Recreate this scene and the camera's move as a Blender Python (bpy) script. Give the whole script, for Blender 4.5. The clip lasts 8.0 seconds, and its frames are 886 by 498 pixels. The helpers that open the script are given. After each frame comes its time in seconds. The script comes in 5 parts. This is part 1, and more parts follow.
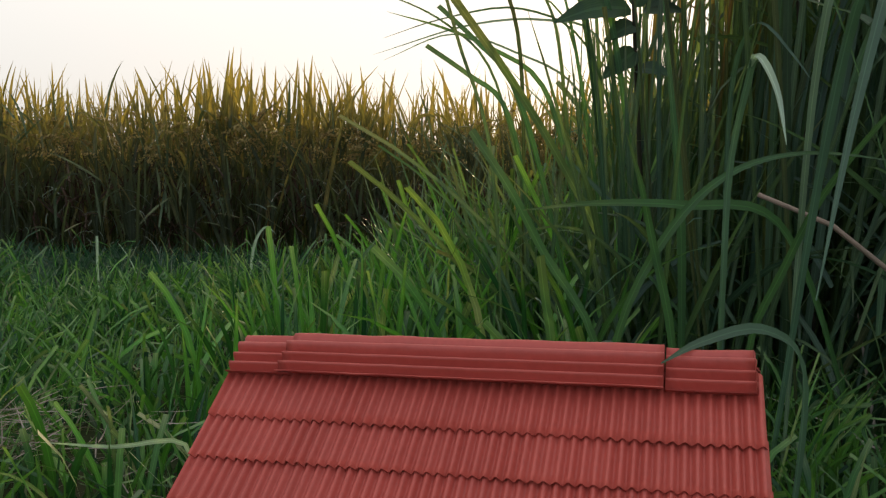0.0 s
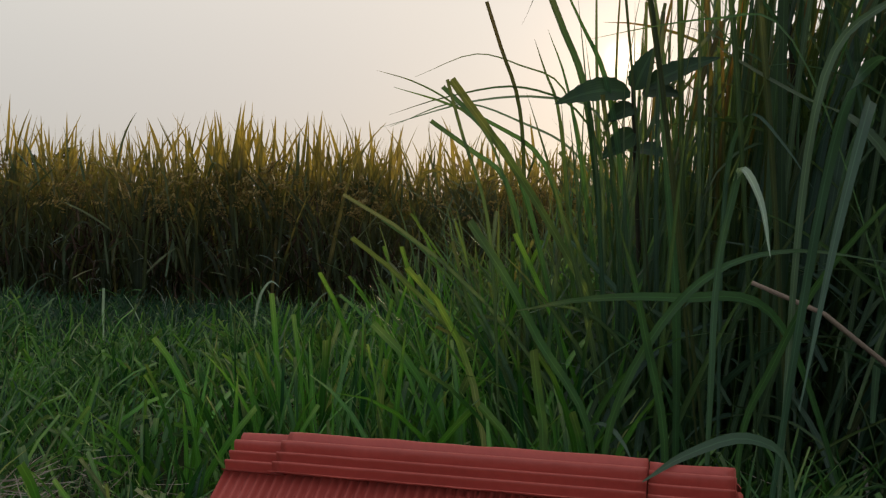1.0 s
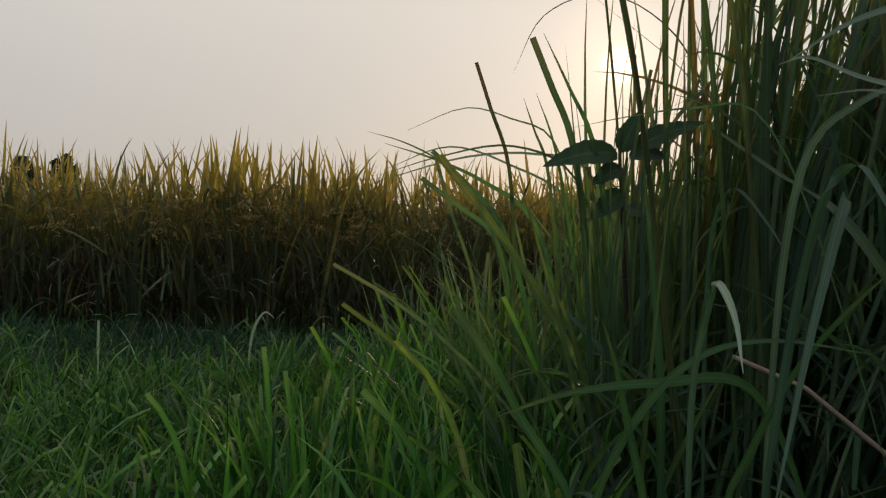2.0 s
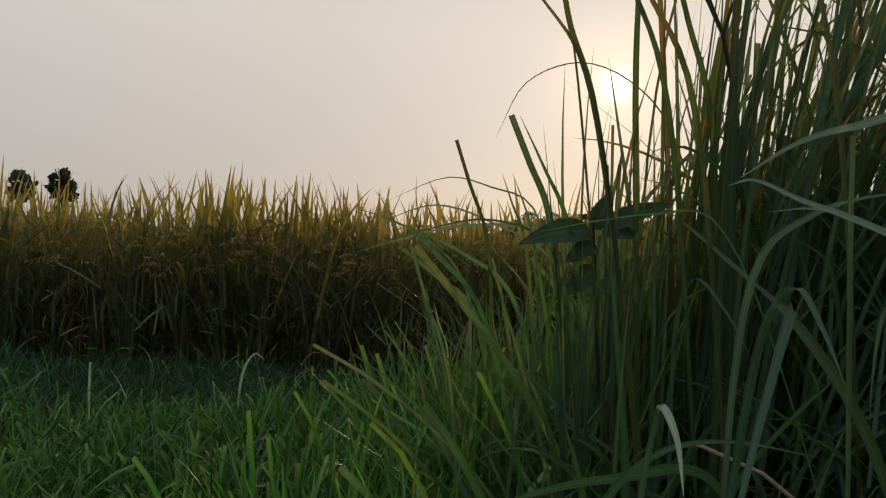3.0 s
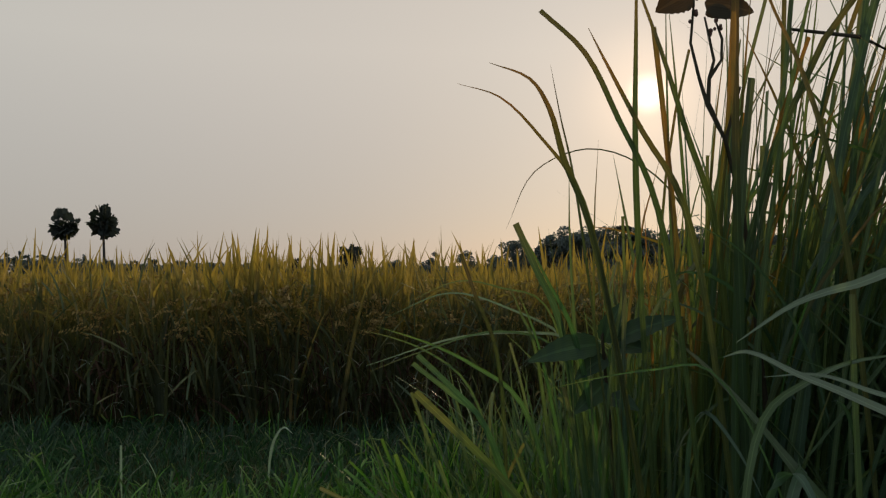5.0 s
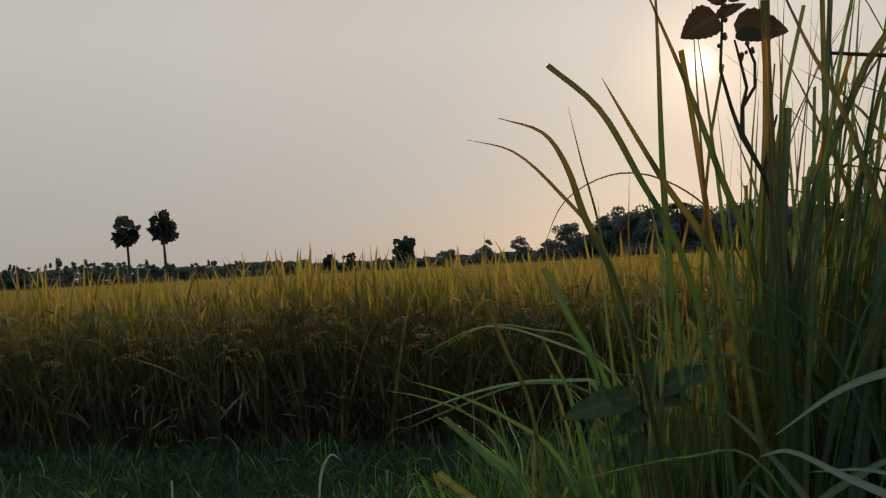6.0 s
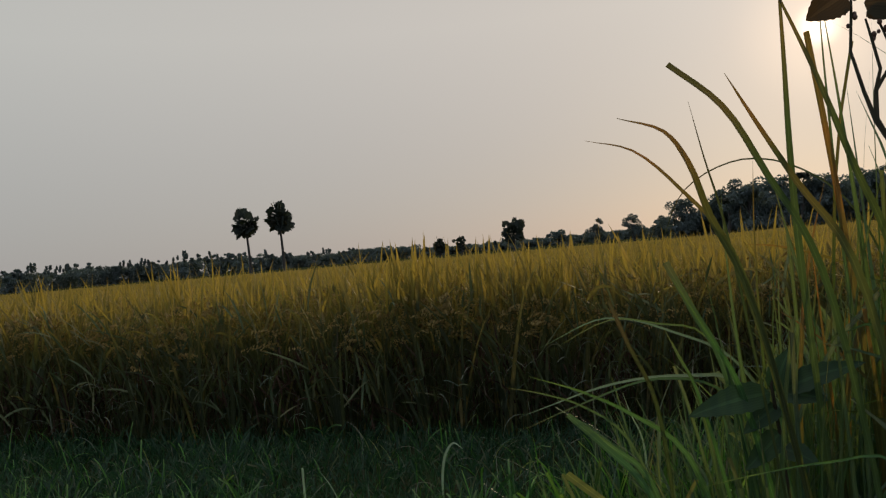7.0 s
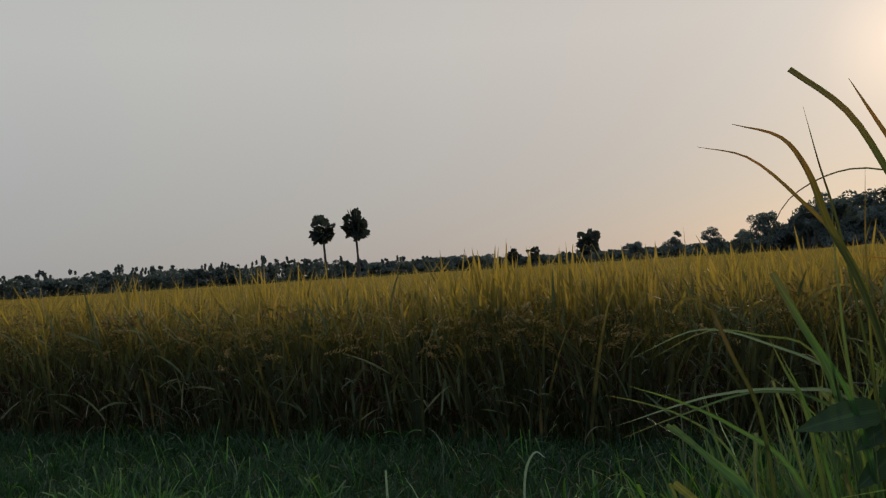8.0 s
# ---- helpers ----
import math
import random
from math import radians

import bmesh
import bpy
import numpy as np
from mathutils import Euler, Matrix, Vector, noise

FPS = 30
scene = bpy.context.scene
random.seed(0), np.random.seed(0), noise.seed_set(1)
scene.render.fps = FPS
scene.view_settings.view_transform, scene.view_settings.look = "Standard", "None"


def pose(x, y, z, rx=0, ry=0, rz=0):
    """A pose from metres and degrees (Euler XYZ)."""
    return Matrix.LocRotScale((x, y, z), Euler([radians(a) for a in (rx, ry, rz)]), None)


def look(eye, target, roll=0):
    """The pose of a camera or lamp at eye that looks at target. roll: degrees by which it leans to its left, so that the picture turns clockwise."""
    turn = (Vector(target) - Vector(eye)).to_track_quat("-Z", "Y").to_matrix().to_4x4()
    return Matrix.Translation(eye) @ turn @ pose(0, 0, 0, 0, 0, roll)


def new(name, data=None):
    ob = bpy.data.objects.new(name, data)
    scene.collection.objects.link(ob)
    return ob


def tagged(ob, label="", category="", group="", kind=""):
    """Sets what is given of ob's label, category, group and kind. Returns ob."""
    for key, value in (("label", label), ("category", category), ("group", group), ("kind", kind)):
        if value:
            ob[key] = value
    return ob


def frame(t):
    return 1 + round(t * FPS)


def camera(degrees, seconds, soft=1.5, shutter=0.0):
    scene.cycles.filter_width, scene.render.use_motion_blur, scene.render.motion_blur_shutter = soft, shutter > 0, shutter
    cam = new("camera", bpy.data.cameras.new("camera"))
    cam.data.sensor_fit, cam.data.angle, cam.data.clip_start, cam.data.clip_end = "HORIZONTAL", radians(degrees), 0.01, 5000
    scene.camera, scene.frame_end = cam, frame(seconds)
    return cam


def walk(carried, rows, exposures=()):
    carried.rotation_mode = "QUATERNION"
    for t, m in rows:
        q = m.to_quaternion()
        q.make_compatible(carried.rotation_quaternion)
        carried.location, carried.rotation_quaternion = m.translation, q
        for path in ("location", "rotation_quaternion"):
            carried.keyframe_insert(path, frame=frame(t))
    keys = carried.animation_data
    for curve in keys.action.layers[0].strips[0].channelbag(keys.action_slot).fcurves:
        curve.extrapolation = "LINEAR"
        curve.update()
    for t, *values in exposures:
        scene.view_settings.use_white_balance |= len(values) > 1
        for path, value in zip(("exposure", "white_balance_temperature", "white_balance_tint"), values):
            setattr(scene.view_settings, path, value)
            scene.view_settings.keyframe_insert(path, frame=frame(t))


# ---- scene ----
cam = camera(56.4, 8.0, soft=1.25)
PATH = [
    (0, (0.03, -0.014, 0.461), (0.024, 1.98, 0.313), 0.6),
    (0.5, (0.036, -0.03, 0.493), (0.016, 1.969, 0.422), 1.2),
    (1, (0.041, -0.037, 0.519), (0.017, 1.963, 0.479), 1.7),
    (1.2, (0.039, -0.045, 0.528), (0.021, 1.955, 0.497), 2.0),
    (2.3, (0.064, -0.072, 0.667), (0.047, 1.928, 0.645), 1.7),
    (2.5, (0.072, -0.093, 0.686), (0.057, 1.907, 0.678), 2.0),
    (3, (0.086, -0.117, 0.748), (0.075, 1.883, 0.764), 2.3),
    (3.5, (0.125, -0.103, 0.813), (0.111, 1.896, 0.846), 1.9),
    (4, (0.129, -0.099, 0.853), (0.102, 1.9, 0.901), 0.9),
    (4.5, (0.129, -0.117, 0.9), (0.062, 1.881, 0.958), 0.1),
    (4.7, (0.132, -0.122, 0.922), (0.053, 1.875, 0.984), 0.1),
    (5.8, (0.203, -0.027, 1.076), (0.01, 1.964, 1.109), -2.6),
    (6, (0.21, -0.025, 1.097), (-0.02, 1.962, 1.128), -3.2),
    (6.5, (0.214, -0.022, 1.136), (-0.151, 1.944, 1.148), -4.6),
    (7, (0.196, -0.048, 1.135), (-0.296, 1.89, 1.142), -5.0),
    (7.5, (0.166, -0.062, 1.132), (-0.401, 1.856, 1.158), -4.4),
    (8, (0.144, -0.077, 1.129), (-0.516, 1.811, 1.172), -3.8),
]
EXPOSURES = [(0.0, 0.9, 6600, 10), (0.4, 0.5, 6650, 10), (1.0, 0.3, 6700, 10), (2.5, 0.12, 6750, 10), (3.5, 0.12, 6800, 10), (4.0, 0.1, 6800, 10), (4.5, -0.04, 6800, 10), (6.0, -0.08, 6750, 10), (7.0, -0.1, 6600, 10), (8.0, -0.1, 6500, 10)]
walk(cam, [(t, look(eye, target, roll)) for t, eye, target, roll in PATH], EXPOSURES)

# ---- sky and sun: a low hazy evening sun behind the grass ----
SUN_AZ, SUN_EL = radians(11.2), radians(11.9)
SUN_WAY = Vector((math.sin(SUN_AZ) * math.cos(SUN_EL), math.cos(SUN_AZ) * math.cos(SUN_EL), math.sin(SUN_EL)))


def make_sky():
    world = bpy.data.worlds.new("evening_sky")
    world.use_nodes = True
    scene.world = world
    nt = world.node_tree
    nt.nodes.clear()
    N, L = nt.nodes.new, nt.links.new
    sky = N("ShaderNodeTexSky")
    sky.sky_type, sky.sun_disc = "NISHITA", False
    sky.sun_elevation, sky.sun_rotation = SUN_EL, SUN_AZ
    sky.air_density, sky.dust_density, sky.ozone_density = 1.0, 1.0, 1.0
    coord = N("ShaderNodeTexCoord")
    dot = N("ShaderNodeVectorMath")
    dot.operation = "DOT_PRODUCT"
    dot.inputs[1].default_value = SUN_WAY
    L(coord.outputs["Generated"], dot.inputs[0])
    # hazy aureole: colour by the angle from the sun
    ramp = N("ShaderNodeValToRGB")
    ramp.color_ramp.interpolation = "LINEAR"
    stops = [(0.0, (0.52, 0.60, 0.71)), (0.5, (0.475, 0.52, 0.56)), (0.81, (0.54, 0.538, 0.512)), (0.90, (0.574, 0.552, 0.516)), (0.958, (0.602, 0.564, 0.522)),
             (0.985, (0.612, 0.568, 0.524)), (0.997, (0.605, 0.57, 0.535)), (1.0, (0.615, 0.575, 0.535))]
    while len(ramp.color_ramp.elements) < len(stops):
        ramp.color_ramp.elements.new(0.5)
    for e, (p, c) in zip(ramp.color_ramp.elements, stops):
        e.position, e.color = p, (*c, 1)
    half = N("ShaderNodeMath")
    half.operation = "MULTIPLY_ADD"
    half.inputs[1].default_value, half.inputs[2].default_value = 0.5, 0.5
    L(dot.outputs["Value"], half.inputs[0])
    L(half.outputs[0], ramp.inputs[0])
    # a slightly dimmer, pinker band at the horizon
    sep = N("ShaderNodeSeparateXYZ")
    L(coord.outputs["Generated"], sep.inputs[0])
    band = N("ShaderNodeMapRange")
    band.interpolation_type = "LINEAR"
    band.inputs["From Min"].default_value, band.inputs["From Max"].default_value = 0.0, 0.26
    L(sep.outputs["Z"], band.inputs["Value"])
    tint = N("ShaderNodeMix")
    tint.data_type = "RGBA"
    tint.inputs["A"].default_value, tint.inputs["B"].default_value = (0.668, 0.655, 0.690, 1), (1.0, 1.0, 1.0, 1)
    L(band.outputs[0], tint.inputs["Factor"])
    haze = N("ShaderNodeMix")
    haze.data_type, haze.blend_type = "RGBA", "MULTIPLY"
    haze.inputs["Factor"].default_value = 1.0
    L(ramp.outputs[0], haze.inputs["A"])
    L(tint.outputs["Result"], haze.inputs["B"])
    # the sun's own glare in the haze: a small core in a wide soft halo
    last = haze.outputs["Result"]
    for reach, full_at, fall, colour in ((15.0, 0.0, 5.0, (0.06, 0.03, 0.02)), (7.0, 0.0, 3.0, (0.08, 0.04, 0.012)), (6.0, 0.0, 2.5, (0.17, 0.125, 0.08)), (2.0, 0.0, 4.0, (1.3, 1.05, 0.8))):
        glare = N("ShaderNodeMapRange")
        glare.inputs["From Min"].default_value, glare.inputs["From Max"].default_value = math.cos(radians(reach)), math.cos(radians(full_at))
        L(dot.outputs["Value"], glare.inputs["Value"])
        soft = N("ShaderNodeMath")
        soft.operation = "POWER"
        soft.inputs[1].default_value = fall
        L(glare.outputs[0], soft.inputs[0])
        gcol = N("ShaderNodeMix")
        gcol.data_type, gcol.blend_type = "RGBA", "MULTIPLY"
        gcol.inputs["Factor"].default_value = 1.0
        gcol.inputs["A"].default_value = (*colour, 1)
        L(soft.outputs[0], gcol.inputs["B"])
        core = N("ShaderNodeMix")
        core.data_type, core.blend_type = "RGBA", "ADD"
        core.inputs["Factor"].default_value = 1.0
        L(last, core.inputs["A"])
        L(gcol.outputs["Result"], core.inputs["B"])
        last = core.outputs["Result"]
    bg1, bg2, add, out = N("ShaderNodeBackground"), N("ShaderNodeBackground"), N("ShaderNodeAddShader"), N("ShaderNodeOutputWorld")
    bg1.inputs["Strength"].default_value = 0.007
    bg2.inputs["Strength"].default_value = 0.95
    L(sky.outputs[0], bg1.inputs["Color"])
    L(last, bg2.inputs["Color"])
    L(bg1.outputs[0], add.inputs[0])
    L(bg2.outputs[0], add.inputs[1])
    L(add.outputs[0], out.inputs["Surface"])


make_sky()
sun = new("sun", bpy.data.lights.new("sun", "SUN"))
sun.data.energy, sun.data.angle, sun.data.color = 1.7, radians(1.0), (1.0, 0.74, 0.46)
sun.matrix_world = look((0, 0, 30), Vector((0, 0, 30)) - SUN_WAY)


# ---- materials ----
def leafy(name, low, high, dry, z0=None, z1=None, through_light=0.45, rough=0.42, dryness=0.25, per_object=False, tip=0.0, glow=(1.8, 2.0, 0.9), tip_from=0.75, shine=0.2):
    """Thin plant tissue: green to yellowing colour, a paler midrib, fine veins, light passing through."""
    m = bpy.data.materials.new(name)
    m.use_nodes = True
    nt = m.node_tree
    nt.nodes.clear()
    N, L = nt.nodes.new, nt.links.new
    rnd = N("ShaderNodeObjectInfo").outputs["Random"] if per_object else N("ShaderNodeNewGeometry").outputs["Random Per Island"]
    coord = N("ShaderNodeTexCoord")
    uv = N("ShaderNodeSeparateXYZ")
    L(coord.outputs["UV"], uv.inputs[0])
    base = N("ShaderNodeMix")
    base.data_type = "RGBA"
    base.inputs["A"].default_value, base.inputs["B"].default_value = (*low, 1), (*high, 1)
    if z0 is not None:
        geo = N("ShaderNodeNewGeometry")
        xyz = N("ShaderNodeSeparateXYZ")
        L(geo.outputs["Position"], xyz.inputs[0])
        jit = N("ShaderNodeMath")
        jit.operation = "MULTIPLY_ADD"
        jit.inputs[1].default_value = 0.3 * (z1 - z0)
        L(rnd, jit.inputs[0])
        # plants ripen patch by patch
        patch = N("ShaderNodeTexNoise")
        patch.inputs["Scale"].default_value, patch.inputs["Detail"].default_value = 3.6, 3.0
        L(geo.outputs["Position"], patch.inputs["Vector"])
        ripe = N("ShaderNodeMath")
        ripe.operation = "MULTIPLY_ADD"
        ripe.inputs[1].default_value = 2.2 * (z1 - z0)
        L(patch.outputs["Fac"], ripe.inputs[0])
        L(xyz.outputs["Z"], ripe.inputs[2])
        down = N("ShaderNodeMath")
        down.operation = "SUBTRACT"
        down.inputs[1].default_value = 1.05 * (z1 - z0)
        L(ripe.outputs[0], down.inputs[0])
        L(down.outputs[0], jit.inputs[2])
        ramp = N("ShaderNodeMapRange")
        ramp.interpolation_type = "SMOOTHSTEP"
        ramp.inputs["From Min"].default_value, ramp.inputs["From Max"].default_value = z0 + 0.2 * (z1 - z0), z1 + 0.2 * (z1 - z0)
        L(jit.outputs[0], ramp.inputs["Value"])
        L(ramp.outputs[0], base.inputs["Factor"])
    else:
        L(rnd, base.inputs["Factor"])
    # some leaves are yellow or straw, decided leaf by leaf, and all a little towards the tip
    hash2 = N("ShaderNodeMath")
    hash2.operation = "MULTIPLY"
    hash2.inputs[1].default_value = 37.7
    L(rnd, hash2.inputs[0])
    fr = N("ShaderNodeMath")
    fr.operation = "FRACT"
    L(hash2.outputs[0], fr.inputs[0])
    pick = N("ShaderNodeMapRange")
    pick.inputs["From Min"].default_value, pick.inputs["From Max"].default_value = 1.0 - dryness, 1.0
    L(fr.outputs[0], pick.inputs["Value"])
    noise_n = N("ShaderNodeTexNoise")
    noise_n.inputs["Scale"].default_value, noise_n.inputs["Detail"].default_value = 9.0, 4.0
    L(coord.outputs["Object"], noise_n.inputs["Vector"])
    tipr = N("ShaderNodeMapRange")
    tipr.inputs["From Min"].default_value, tipr.inputs["From Max"].default_value, tipr.inputs["To Max"].default_value = tip_from, tip_from + 0.3, tip
    L(uv.outputs["Y"], tipr.inputs["Value"])
    mx = N("ShaderNodeMath")
    mx.operation = "MAXIMUM"
    L(pick.outputs[0], mx.inputs[0])
    L(tipr.outputs[0], mx.inputs[1])
    dryf = N("ShaderNodeMath")
    dryf.operation = "MULTIPLY"
    L(mx.outputs[0], dryf.inputs[0])
    nz = N("ShaderNodeMapRange")
    nz.inputs["From Min"].default_value, nz.inputs["From Max"].default_value = 0.25, 0.65
    L(noise_n.outputs["Fac"], nz.inputs["Value"])
    L(nz.outputs[0], dryf.inputs[1])
    c2 = N("ShaderNodeMix")
    c2.data_type = "RGBA"
    c2.inputs["B"].default_value = (*dry, 1)
    L(dryf.outputs[0], c2.inputs["Factor"])
    L(base.outputs["Result"], c2.inputs["A"])
    # midrib and veins across the blade
    rib = N("ShaderNodeMath")
    rib.operation = "COMPARE"
    rib.inputs[1].default_value, rib.inputs[2].default_value = 0.5, 0.055
    L(uv.outputs["X"], rib.inputs[0])
    wave = N("ShaderNodeMath")
    wave.operation = "SINE"
    wm = N("ShaderNodeMath")
    wm.operation = "MULTIPLY"
    wm.inputs[1].default_value = 70.0
    L(uv.outputs["X"], wm.inputs[0])
    L(wm.outputs[0], wave.inputs[0])
    vein = N("ShaderNodeMath")
    vein.operation = "MULTIPLY_ADD"
    vein.inputs[1].default_value, vein.inputs[2].default_value = 0.10, 1.0
    L(wave.outputs[0], vein.inputs[0])
    ribm = N("ShaderNodeMath")
    ribm.operation = "MULTIPLY_ADD"
    ribm.inputs[1].default_value = 0.45
    L(rib.outputs[0], ribm.inputs[0])
    L(vein.outputs[0], ribm.inputs[2])
    mott = N("ShaderNodeMapRange")
    mott.inputs["To Min"].default_value, mott.inputs["To Max"].default_value = 0.7, 1.3
    L(noise_n.outputs["Fac"], mott.inputs["Value"])
    fac = N("ShaderNodeMath")
    fac.operation = "MULTIPLY"
    L(ribm.outputs[0], fac.inputs[0])
    L(mott.outputs[0], fac.inputs[1])
    col = N("ShaderNodeVectorMath")
    col.operation = "SCALE"
    L(c2.outputs["Result"], col.inputs[0])
    L(fac.outputs[0], col.inputs["Scale"])
    pr = N("ShaderNodeBsdfPrincipled")
    pr.inputs["Roughness"].default_value = rough
    pr.inputs["Specular IOR Level"].default_value = shine
    L(col.outputs[0], pr.inputs["Base Color"])
    tl = N("ShaderNodeBsdfTranslucent")
    tcol = N("ShaderNodeVectorMath")
    tcol.operation = "MULTIPLY"
    tcol.inputs[1].default_value = glow
    L(col.outputs[0], tcol.inputs[0])
    L(tcol.outputs[0], tl.inputs["Color"])
    mix, out = N("ShaderNodeMixShader"), N("ShaderNodeOutputMaterial")
    mix.inputs[0].default_value = through_light
    L(pr.outputs[0], mix.inputs[1])
    L(tl.outputs[0], mix.inputs[2])
    L(mix.outputs[0], out.inputs["Surface"])
    return m


def plain(name, c1, c2, scale, rough=0.8, bump=0.3, detail_scale=None, metallic=0.0, shine=0.5):
    """A solid surface whose colour varies at two scales, with fine relief."""
    m = bpy.data.materials.new(name)
    m.use_nodes = True
    nt = m.node_tree
    pr = nt.nodes["Principled BSDF"]
    N, L = nt.nodes.new, nt.links.new
    coord = N("ShaderNodeTexCoord")
    n1, n2 = N("ShaderNodeTexNoise"), N("ShaderNodeTexNoise")
    n1.inputs["Scale"].default_value, n1.inputs["Detail"].default_value = scale, 5.0
    n2.inputs["Scale"].default_value, n2.inputs["Detail"].default_value = detail_scale or scale * 12, 6.0
    for n in (n1, n2):
        L(coord.outputs["Object"], n.inputs["Vector"])
    mid = N("ShaderNodeMath")
    mid.operation = "MULTIPLY_ADD"
    mid.inputs[1].default_value = 0.4
    L(n2.outputs["Fac"], mid.inputs[0])
    half = N("ShaderNodeMath")
    half.operation = "MULTIPLY"
    half.inputs[1].default_value = 0.6
    L(n1.outputs["Fac"], half.inputs[0])
    L(half.outputs[0], mid.inputs[2])
    mr = N("ShaderNodeMapRange")
    mr.inputs["From Min"].default_value, mr.inputs["From Max"].default_value = 0.35, 0.65
    L(mid.outputs[0], mr.inputs["Value"])
    mix = N("ShaderNodeMix")
    mix.data_type = "RGBA"
    mix.inputs["A"].default_value, mix.inputs["B"].default_value = (*c1, 1), (*c2, 1)
    L(mr.outputs[0], mix.inputs["Factor"])
    L(mix.outputs["Result"], pr.inputs["Base Color"])
    bp = N("ShaderNodeBump")
    bp.inputs["Strength"].default_value, bp.inputs["Distance"].default_value = bump, 0.003
    L(n2.outputs["Fac"], bp.inputs["Height"])
    L(bp.outputs[0], pr.inputs["Normal"])
    pr.inputs["Roughness"].default_value, pr.inputs["Metallic"].default_value = rough, metallic
    pr.inputs["Specular IOR Level"].default_value = shine
    return m


# shorter, duller grass; the dark tone also carries shade beside the rice wall
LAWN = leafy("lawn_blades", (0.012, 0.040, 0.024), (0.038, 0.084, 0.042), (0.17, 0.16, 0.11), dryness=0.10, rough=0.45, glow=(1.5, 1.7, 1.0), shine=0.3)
TUFT = leafy("fresh_grass_blades", (0.006, 0.042, 0.014), (0.090, 0.245, 0.038), (0.34, 0.34, 0.13), dryness=0.05, tip=0.5, through_light=0.28, rough=0.46, glow=(1.4, 1.6, 0.6), shine=0.34)
MEADOW = leafy("meadow_blades", (0.010, 0.052, 0.020), (0.090, 0.210, 0.042), (0.28, 0.27, 0.15), dryness=0.08, tip=0.45, through_light=0.33, rough=0.48, glow=(1.45, 1.65, 0.65), shine=0.34)
WAN = leafy("wan_grass_blades", (0.09, 0.13, 0.095), (0.17, 0.19, 0.14), (0.26, 0.23, 0.17), dryness=0.3, through_light=0.12, rough=0.6)
TALL = leafy("tall_grass_blades", (0.034, 0.076, 0.054), (0.080, 0.124, 0.062), (0.12, 0.10, 0.05), dryness=0.08, tip=0.4, through_light=0.46, glow=(1.9, 1.85, 0.85), shine=0.35)
TALL_PART = leafy("tall_grass_leaf", (0.026, 0.064, 0.042), (0.068, 0.112, 0.052), (0.13, 0.09, 0.05), dryness=0.0, per_object=True, tip=0.5, through_light=0.46, glow=(2.0, 1.85, 0.78), shine=0.32)
# brown tips; the browner base puts the sun's warm flare into the colour
OLIVE = leafy("olive_flare_grass_leaf", (0.040, 0.062, 0.030), (0.064, 0.080, 0.034), (0.15, 0.082, 0.034), dryness=0.0, per_object=True, tip=0.9, tip_from=0.50, through_light=0.52, glow=(2.3, 1.85, 0.65))
BLUISH = leafy("bluish_grass_leaf", (0.040, 0.082, 0.054), (0.056, 0.102, 0.068), (0.2, 0.2, 0.12), dryness=0.0, per_object=True, through_light=0.3, rough=0.5, shine=0.3)
BRIGHT = leafy("bright_grass_leaf", (0.032, 0.090, 0.034), (0.050, 0.110, 0.040), (0.18, 0.16, 0.06), dryness=0.0, per_object=True, tip=0.4, through_light=0.45, glow=(1.8, 1.8, 0.75), shine=0.32)
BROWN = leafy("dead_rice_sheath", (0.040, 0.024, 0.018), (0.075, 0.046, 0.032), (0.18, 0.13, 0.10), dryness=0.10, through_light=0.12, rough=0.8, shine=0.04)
STRAW = leafy("dry_straw", (0.20, 0.165, 0.14), (0.30, 0.25, 0.21), (0.14, 0.10, 0.08), dryness=0.4, through_light=0.1, rough=0.85, shine=0.05)
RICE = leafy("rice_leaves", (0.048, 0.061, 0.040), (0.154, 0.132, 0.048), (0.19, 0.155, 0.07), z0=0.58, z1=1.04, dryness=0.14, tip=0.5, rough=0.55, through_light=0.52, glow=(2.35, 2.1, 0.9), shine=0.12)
FADED = leafy("pale_rice_leaf", (0.075, 0.105, 0.060), (0.135, 0.150, 0.075), (0.20, 0.17, 0.09), dryness=0.2, through_light=0.16, rough=0.65, glow=(1.6, 1.6, 0.9), shine=0.1)
GRAIN = leafy("rice_grain", (0.26, 0.20, 0.075), (0.42, 0.32, 0.13), (0.28, 0.17, 0.07), dryness=0.3, through_light=0.3, rough=0.6, glow=(1.8, 1.6, 0.85), shine=0.15)
PALE = leafy("pale_grass_leaf", (0.085, 0.130, 0.082), (0.105, 0.150, 0.098), (0.3, 0.26, 0.16), dryness=0.0, per_object=True, through_light=0.3, rough=0.4, shine=0.5)
SILVER = leafy("silvery_grass_leaf", (0.24, 0.31, 0.24), (0.28, 0.35, 0.27), (0.34, 0.30, 0.20), dryness=0.0, per_object=True, through_light=0.3, rough=0.45, shine=0.4)
# brown tips, with the warm flare round the sun also painted in
RUST = leafy("brown_and_flare_tipped_leaf", (0.032, 0.064, 0.030), (0.046, 0.070, 0.030), (0.135, 0.082, 0.036), dryness=0.0, per_object=True, tip=1.0, tip_from=0.66, through_light=0.50, glow=(2.0, 1.8, 0.7))
DARKDRY = leafy("brown_tipped_grass_leaf", (0.034, 0.050, 0.020), (0.045, 0.056, 0.022), (0.085, 0.050, 0.026), dryness=0.0, per_object=True, tip=0.9, tip_from=0.58, through_light=0.3)
BROAD = leafy("broad_leaf", (0.018, 0.042, 0.022), (0.024, 0.052, 0.024), (0.12, 0.11, 0.03), dryness=0.0, per_object=True, through_light=0.16, rough=0.5)
